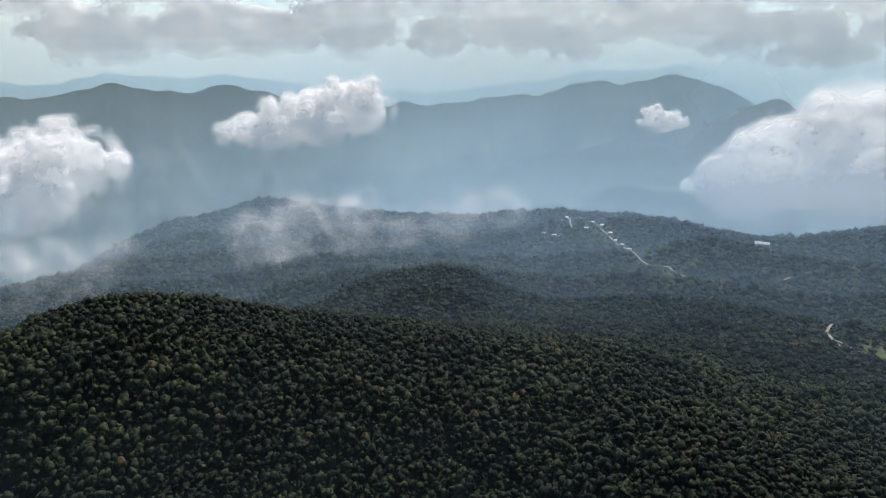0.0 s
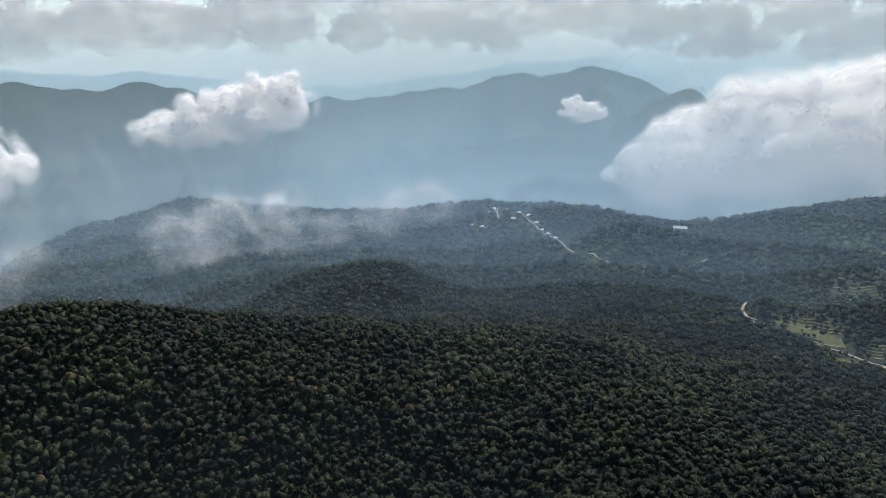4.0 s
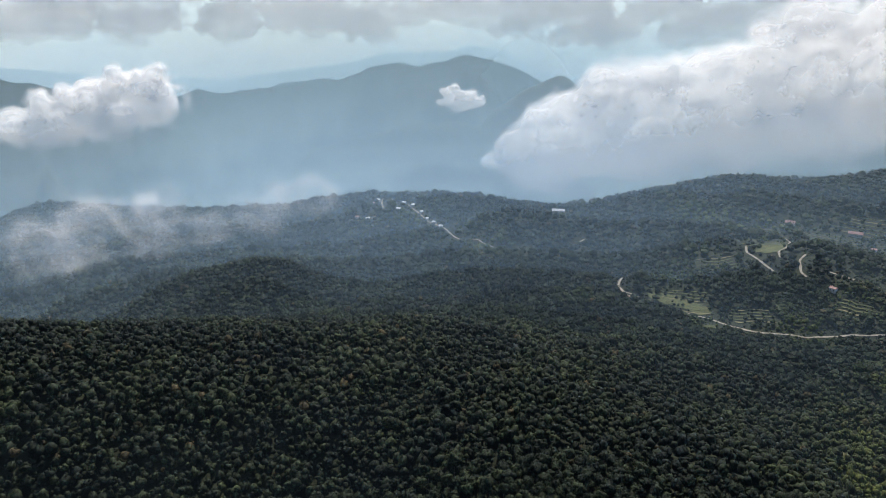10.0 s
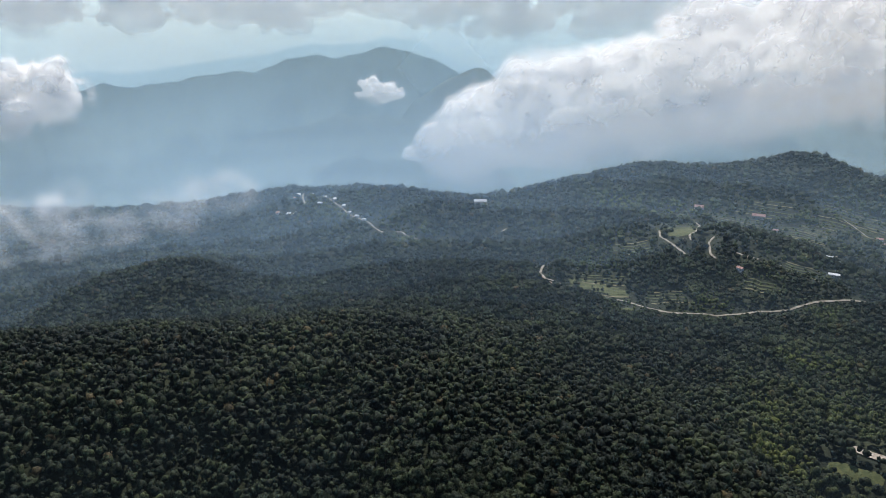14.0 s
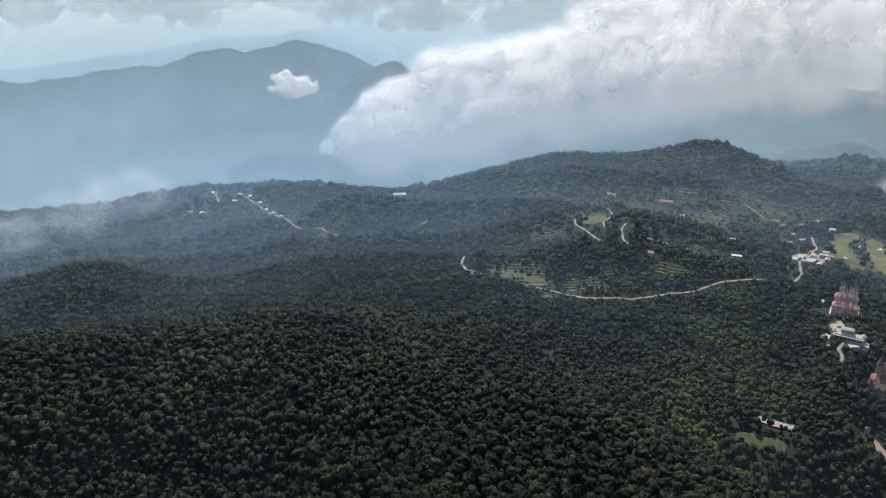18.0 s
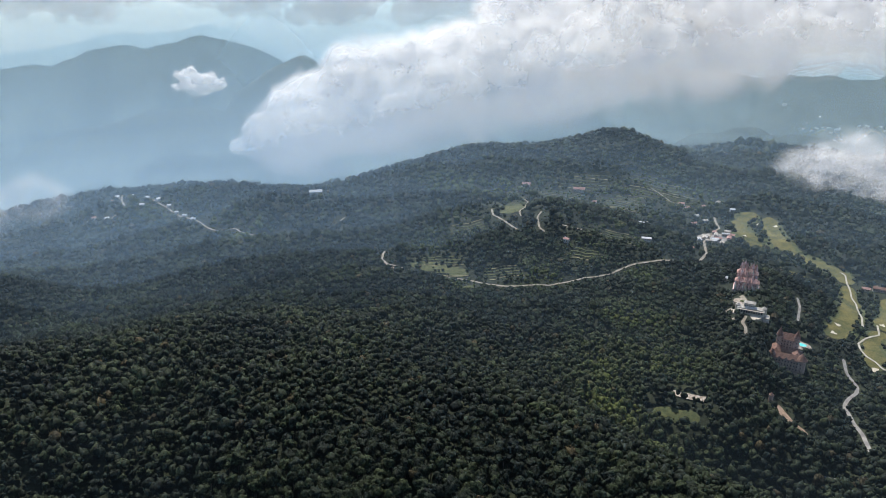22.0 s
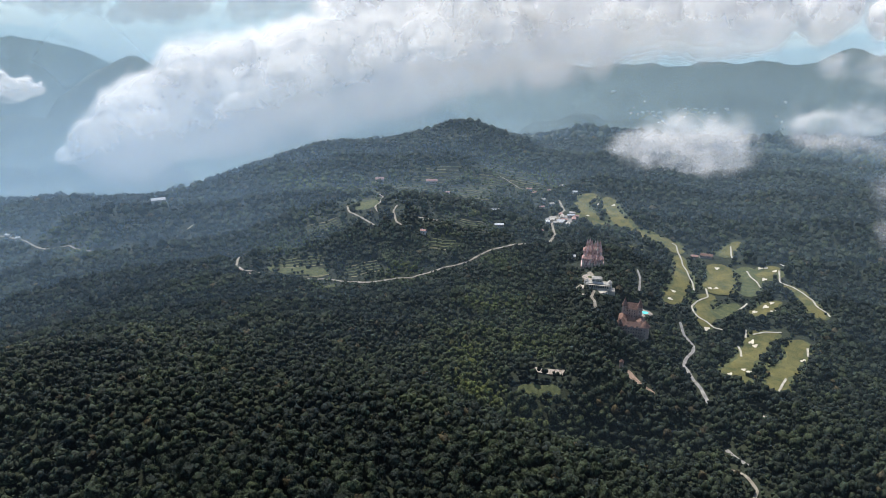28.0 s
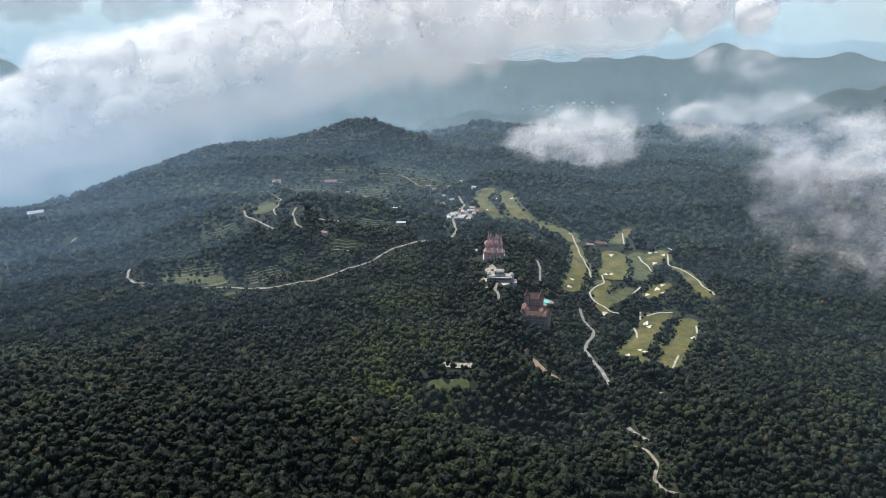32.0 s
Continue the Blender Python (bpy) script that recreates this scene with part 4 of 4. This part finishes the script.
def cloud(name, label, blobs, dist, cell, shells, mat, ragged=0.8, grain=120, seed=0, depth=1.0, base=0.35):
    """A cloud of nested thin shells round soft lumps. blobs: bearing, angle below the eye, half width, half height; shells: (level, density)."""
    b = np.array(blobs, float)
    s0, z0 = np.radians(b[:, 0]) * dist, EYE + dist * np.tan(np.radians(b[:, 1]))
    w, h = b[:, 2], b[:, 3]
    d = np.minimum(w, h * 1.6) * depth
    pad = 1.9
    lo = np.array([(s0 - pad * w).min(), -(pad * d).max(), (z0 - pad * h).min()])
    hi = np.array([(s0 + pad * w).max(), (pad * d).max(), (z0 + pad * h).max()])
    n = np.ceil((hi - lo) / cell).astype(int) + 1
    gs = np.meshgrid(*[lo[k] + cell * np.arange(n[k]) for k in range(3)], indexing="ij")
    P = np.stack([g.ravel() for g in gs], 1)
    field, level_of = np.zeros(len(P)), np.zeros(len(P))
    for k in range(len(b)):
        u, v, t = (P[:, 0] - s0[k]) / w[k], P[:, 1] / d[k], (P[:, 2] - z0[k]) / h[k]
        lump = np.exp(-(u * u + v * v + t * t) * 0.9)
        level_of = np.where(lump > field, t, level_of)
        field = np.maximum(field, lump) + 0.22 * np.minimum(field, lump)
    f = 0.45 * fbm(P / grain, 4, seed, 0.45)
    for k in range(3):
        f += 0.55 * np.abs(2 * fbm(P * 2 ** k / (0.8 * grain), 1, seed + 40 + k) - 1) * (0.62, 0.3, 0.16)[k]
    field = field + 2.0 * ragged * (f - f.mean()) * np.clip(field * 7.0, 0, 1)
    level_of = level_of.reshape(n)
    field = field.reshape(n)
    root = new(name)
    half = len(shells) // 2
    for piece, some in (("fringe", shells[:half]), ("body", shells[half:])):
        V, Q, D, count = [], [], [], 0
        for level, density in some:
            pos, quads = surface_net(field, level)
            V.append(lo + pos * cell)
            Q.append(quads + count)
            cells = np.minimum(np.round(pos).astype(int), n - 1)
            rise = np.clip((level_of[tuple(cells.T)] + 1.1) / 1.2, 0, 1)
            D.append(density * (base + (1 - base) * rise))
            count += len(pos)
        V = np.concatenate(V)
        az, r = V[:, 0] / dist, dist + V[:, 1]
        verts = np.stack([r * np.sin(az), r * np.cos(az), V[:, 2]], 1)
        part(piece, mesh_from(piece, verts, np.concatenate(Q), mat, True, [("thickness", np.concatenate(D))]), mat, root)
    return tagged(root, label, "cloud")


PUFFY = [(0.13, 0.06), (0.18, 0.12), (0.24, 0.22), (0.31, 0.26), (0.44, 0.2), (0.6, 0.15)]
THIN = [(0.11 + 0.045 * k, 0.014 + 0.0035 * k) for k in range(10)]


def clouds():
    bearing = (19.5, 22, 25, 28, 32, 36, 40, 44, 50, 56, 62, 70, 76, 82)
    top = (-11.5, -9.8, -7.5, -5.9, -4.6, -3.8, -2.6, -0.8, 1, 1.5, 1.5, 1, -0.2, -1.6)
    foot = (-12.7, -13.4, -13.9, -13.5, -12.8, -11.8, -11, -10.2, -9.4, -7.6, -6.5, -5.2, -4.6, -3.8)
    rng = np.random.RandomState(6)
    bank = []
    for az in (19.8, 21.3, 23, 25, 27, 29.5, 32, 35, 38, 41, 44.5, 48, 52, 56, 60, 64, 68, 72, 76, 80):
        t, f = np.interp(az, bearing, top), np.interp(az, bearing, foot)
        h = (t - f) / 2 * 43.6 / 1.3
        w = min(1.1 * h, 160)
        bank.append((az, (t + f) / 2, w, h))
        for k in range(4):
            turn, size = rng.uniform(0.5, 2.9), rng.uniform(0.2, 0.36)
            bank.append((az + math.cos(turn) * w / 44, (t + f) / 2 + 0.95 * math.sin(turn) * h / 44, h * size * 1.15, h * size))
    cloud("cloud", "huge bright white cumulus bank lying along the ridge", bank, 2500, 15, PUFFY, CLOUD, 0.55, 200, 3, 1.0, 0.6)
    cloud("cloud", "small bright white cumulus over the far valley", [(-13.4, -7.9, 120, 48), (-10, -6.8, 130, 62), (-7.2, -5.9, 95, 62)], 2600, 11, PUFFY, CLOUD, 1.15, 100, 5)
    cloud("cloud", "white cumulus with a flat base above the valley", [(-32.5, -10.2, 140, 85), (-29.5, -9.4, 110, 75), (-27, -9.6, 60, 40)], 2200, 11, PUFFY, CLOUD, 1.15, 100, 8)
    cloud("cloud", "tiny white scrap of cumulus", [(17.6, -7.0, 60, 26), (16.6, -6.6, 34, 24)], 2700, 7, PUFFY[:4], CLOUD, 1.3, 45, 11)
    cloud("cloud", "loose grey-white cloud drifting above the golf course", [(64.3, -14.6, 70, 42), (67.5, -13.0, 90, 62), (70.2, -11.9, 60, 48)], 1750, 10, [(u, 1.35 * v) for u, v in THIN], CLOUD, 0.8, 90, 13)
    cloud("mist", "torn grey mist above the forest", [(-15.5, -16.4, 50, 42), (-11.5, -15.6, 55, 50), (-7.5, -15, 40, 44), (-9, -17.4, 40, 30)], 1350, 10, [(u, 1.15 * v) for u, v in THIN], WISP, 0.95, 80, 15)
    cloud("mist", "thin torn mist lying low over the trees", [(-31.5, -17.4, 75, 42), (-26, -16.8, 48, 30), (-34, -19, 60, 35)], 1300, 10, [(u, 1.0 * v) for u, v in THIN], WISP, 0.95, 80, 17)
    cloud("mist", "torn grey-white cloud trailing down the hillside", [(80.5, -5.8, 75, 32), (77.8, -10, 62, 34), (82, -10.2, 85, 42), (86.5, -12, 95, 62), (90, -12.5, 95, 70)], 1600, 11, [(u, 1.5 * v) for u, v in THIN], WISP, 0.9, 90, 19)
    cloud("mist", "soft white mist lying on the wooded slope", [(86.5, -15.2, 62, 42), (89.5, -16.6, 72, 48), (83.5, -16.6, 36, 20), (91, -13.5, 60, 52)], 1050, 10, [(u, 1.4 * v) for u, v in THIN], WISP, 0.9, 80, 27)
    cloud("mist", "faint wisp of mist over the wooded ridge", [(1, -15.4, 60, 40), (5, -14.6, 40, 34), (-4, -16.4, 60, 30)], 1380, 8, [(0.2, 0.05), (0.32, 0.07), (0.45, 0.1)], WISP, 0.7, 100, 29)
    rng = np.random.RandomState(4)
    deck = []
    for k in range(110):
        az, el = -42 + 144 * (k + rng.rand()) / 110, rng.uniform(-1.9, 2.6)
        wide = rng.uniform(1.0, 2.4)
        for j in range(4):
            h = rng.uniform(36, 84)
            deck.append((az + rng.uniform(-1, 1) * wide, el + rng.uniform(-0.1, 0.9) * (1 if j else 0), h * rng.uniform(1.2, 2.2), h))
    cloud("cloud", "far deck of broken bright white clouds along the horizon", deck, 4250, 26, [(u, 0.85 * v) for u, v in PUFFY], CLOUD, 1.1, 150, 23, 0.4, 0.4)


def haze():
    """Tinted see-through sheets that stand in for aerial haze at growing distance, thinner with height."""
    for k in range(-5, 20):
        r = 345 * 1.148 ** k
        # density tuned by distance; the nearest sheets lift the darks of the near forest
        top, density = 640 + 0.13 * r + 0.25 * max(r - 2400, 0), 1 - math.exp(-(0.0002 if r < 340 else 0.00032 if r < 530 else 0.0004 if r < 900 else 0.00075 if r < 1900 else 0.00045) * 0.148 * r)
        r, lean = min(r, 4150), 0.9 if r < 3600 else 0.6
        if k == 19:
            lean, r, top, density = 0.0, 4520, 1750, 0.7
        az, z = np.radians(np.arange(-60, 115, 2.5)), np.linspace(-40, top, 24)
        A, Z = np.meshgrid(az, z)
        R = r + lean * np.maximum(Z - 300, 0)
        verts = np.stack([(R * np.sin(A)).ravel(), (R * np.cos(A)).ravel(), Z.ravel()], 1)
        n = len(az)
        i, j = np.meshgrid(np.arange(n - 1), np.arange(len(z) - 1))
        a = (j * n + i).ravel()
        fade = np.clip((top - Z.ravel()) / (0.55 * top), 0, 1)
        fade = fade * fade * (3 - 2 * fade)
        # thinned by bearing, so the ranges to the left and right look darker
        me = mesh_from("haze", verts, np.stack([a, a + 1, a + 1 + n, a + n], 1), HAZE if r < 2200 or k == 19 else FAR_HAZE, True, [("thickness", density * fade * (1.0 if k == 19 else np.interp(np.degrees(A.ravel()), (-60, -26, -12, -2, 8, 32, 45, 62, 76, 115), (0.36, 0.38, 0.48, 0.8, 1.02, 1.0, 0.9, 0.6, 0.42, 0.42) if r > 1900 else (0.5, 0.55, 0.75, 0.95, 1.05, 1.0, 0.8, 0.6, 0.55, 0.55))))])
        tagged(new("haze", me), "see-through blue sheet standing in for haze in the air", "haze", kind="stuff")


clouds()
haze()
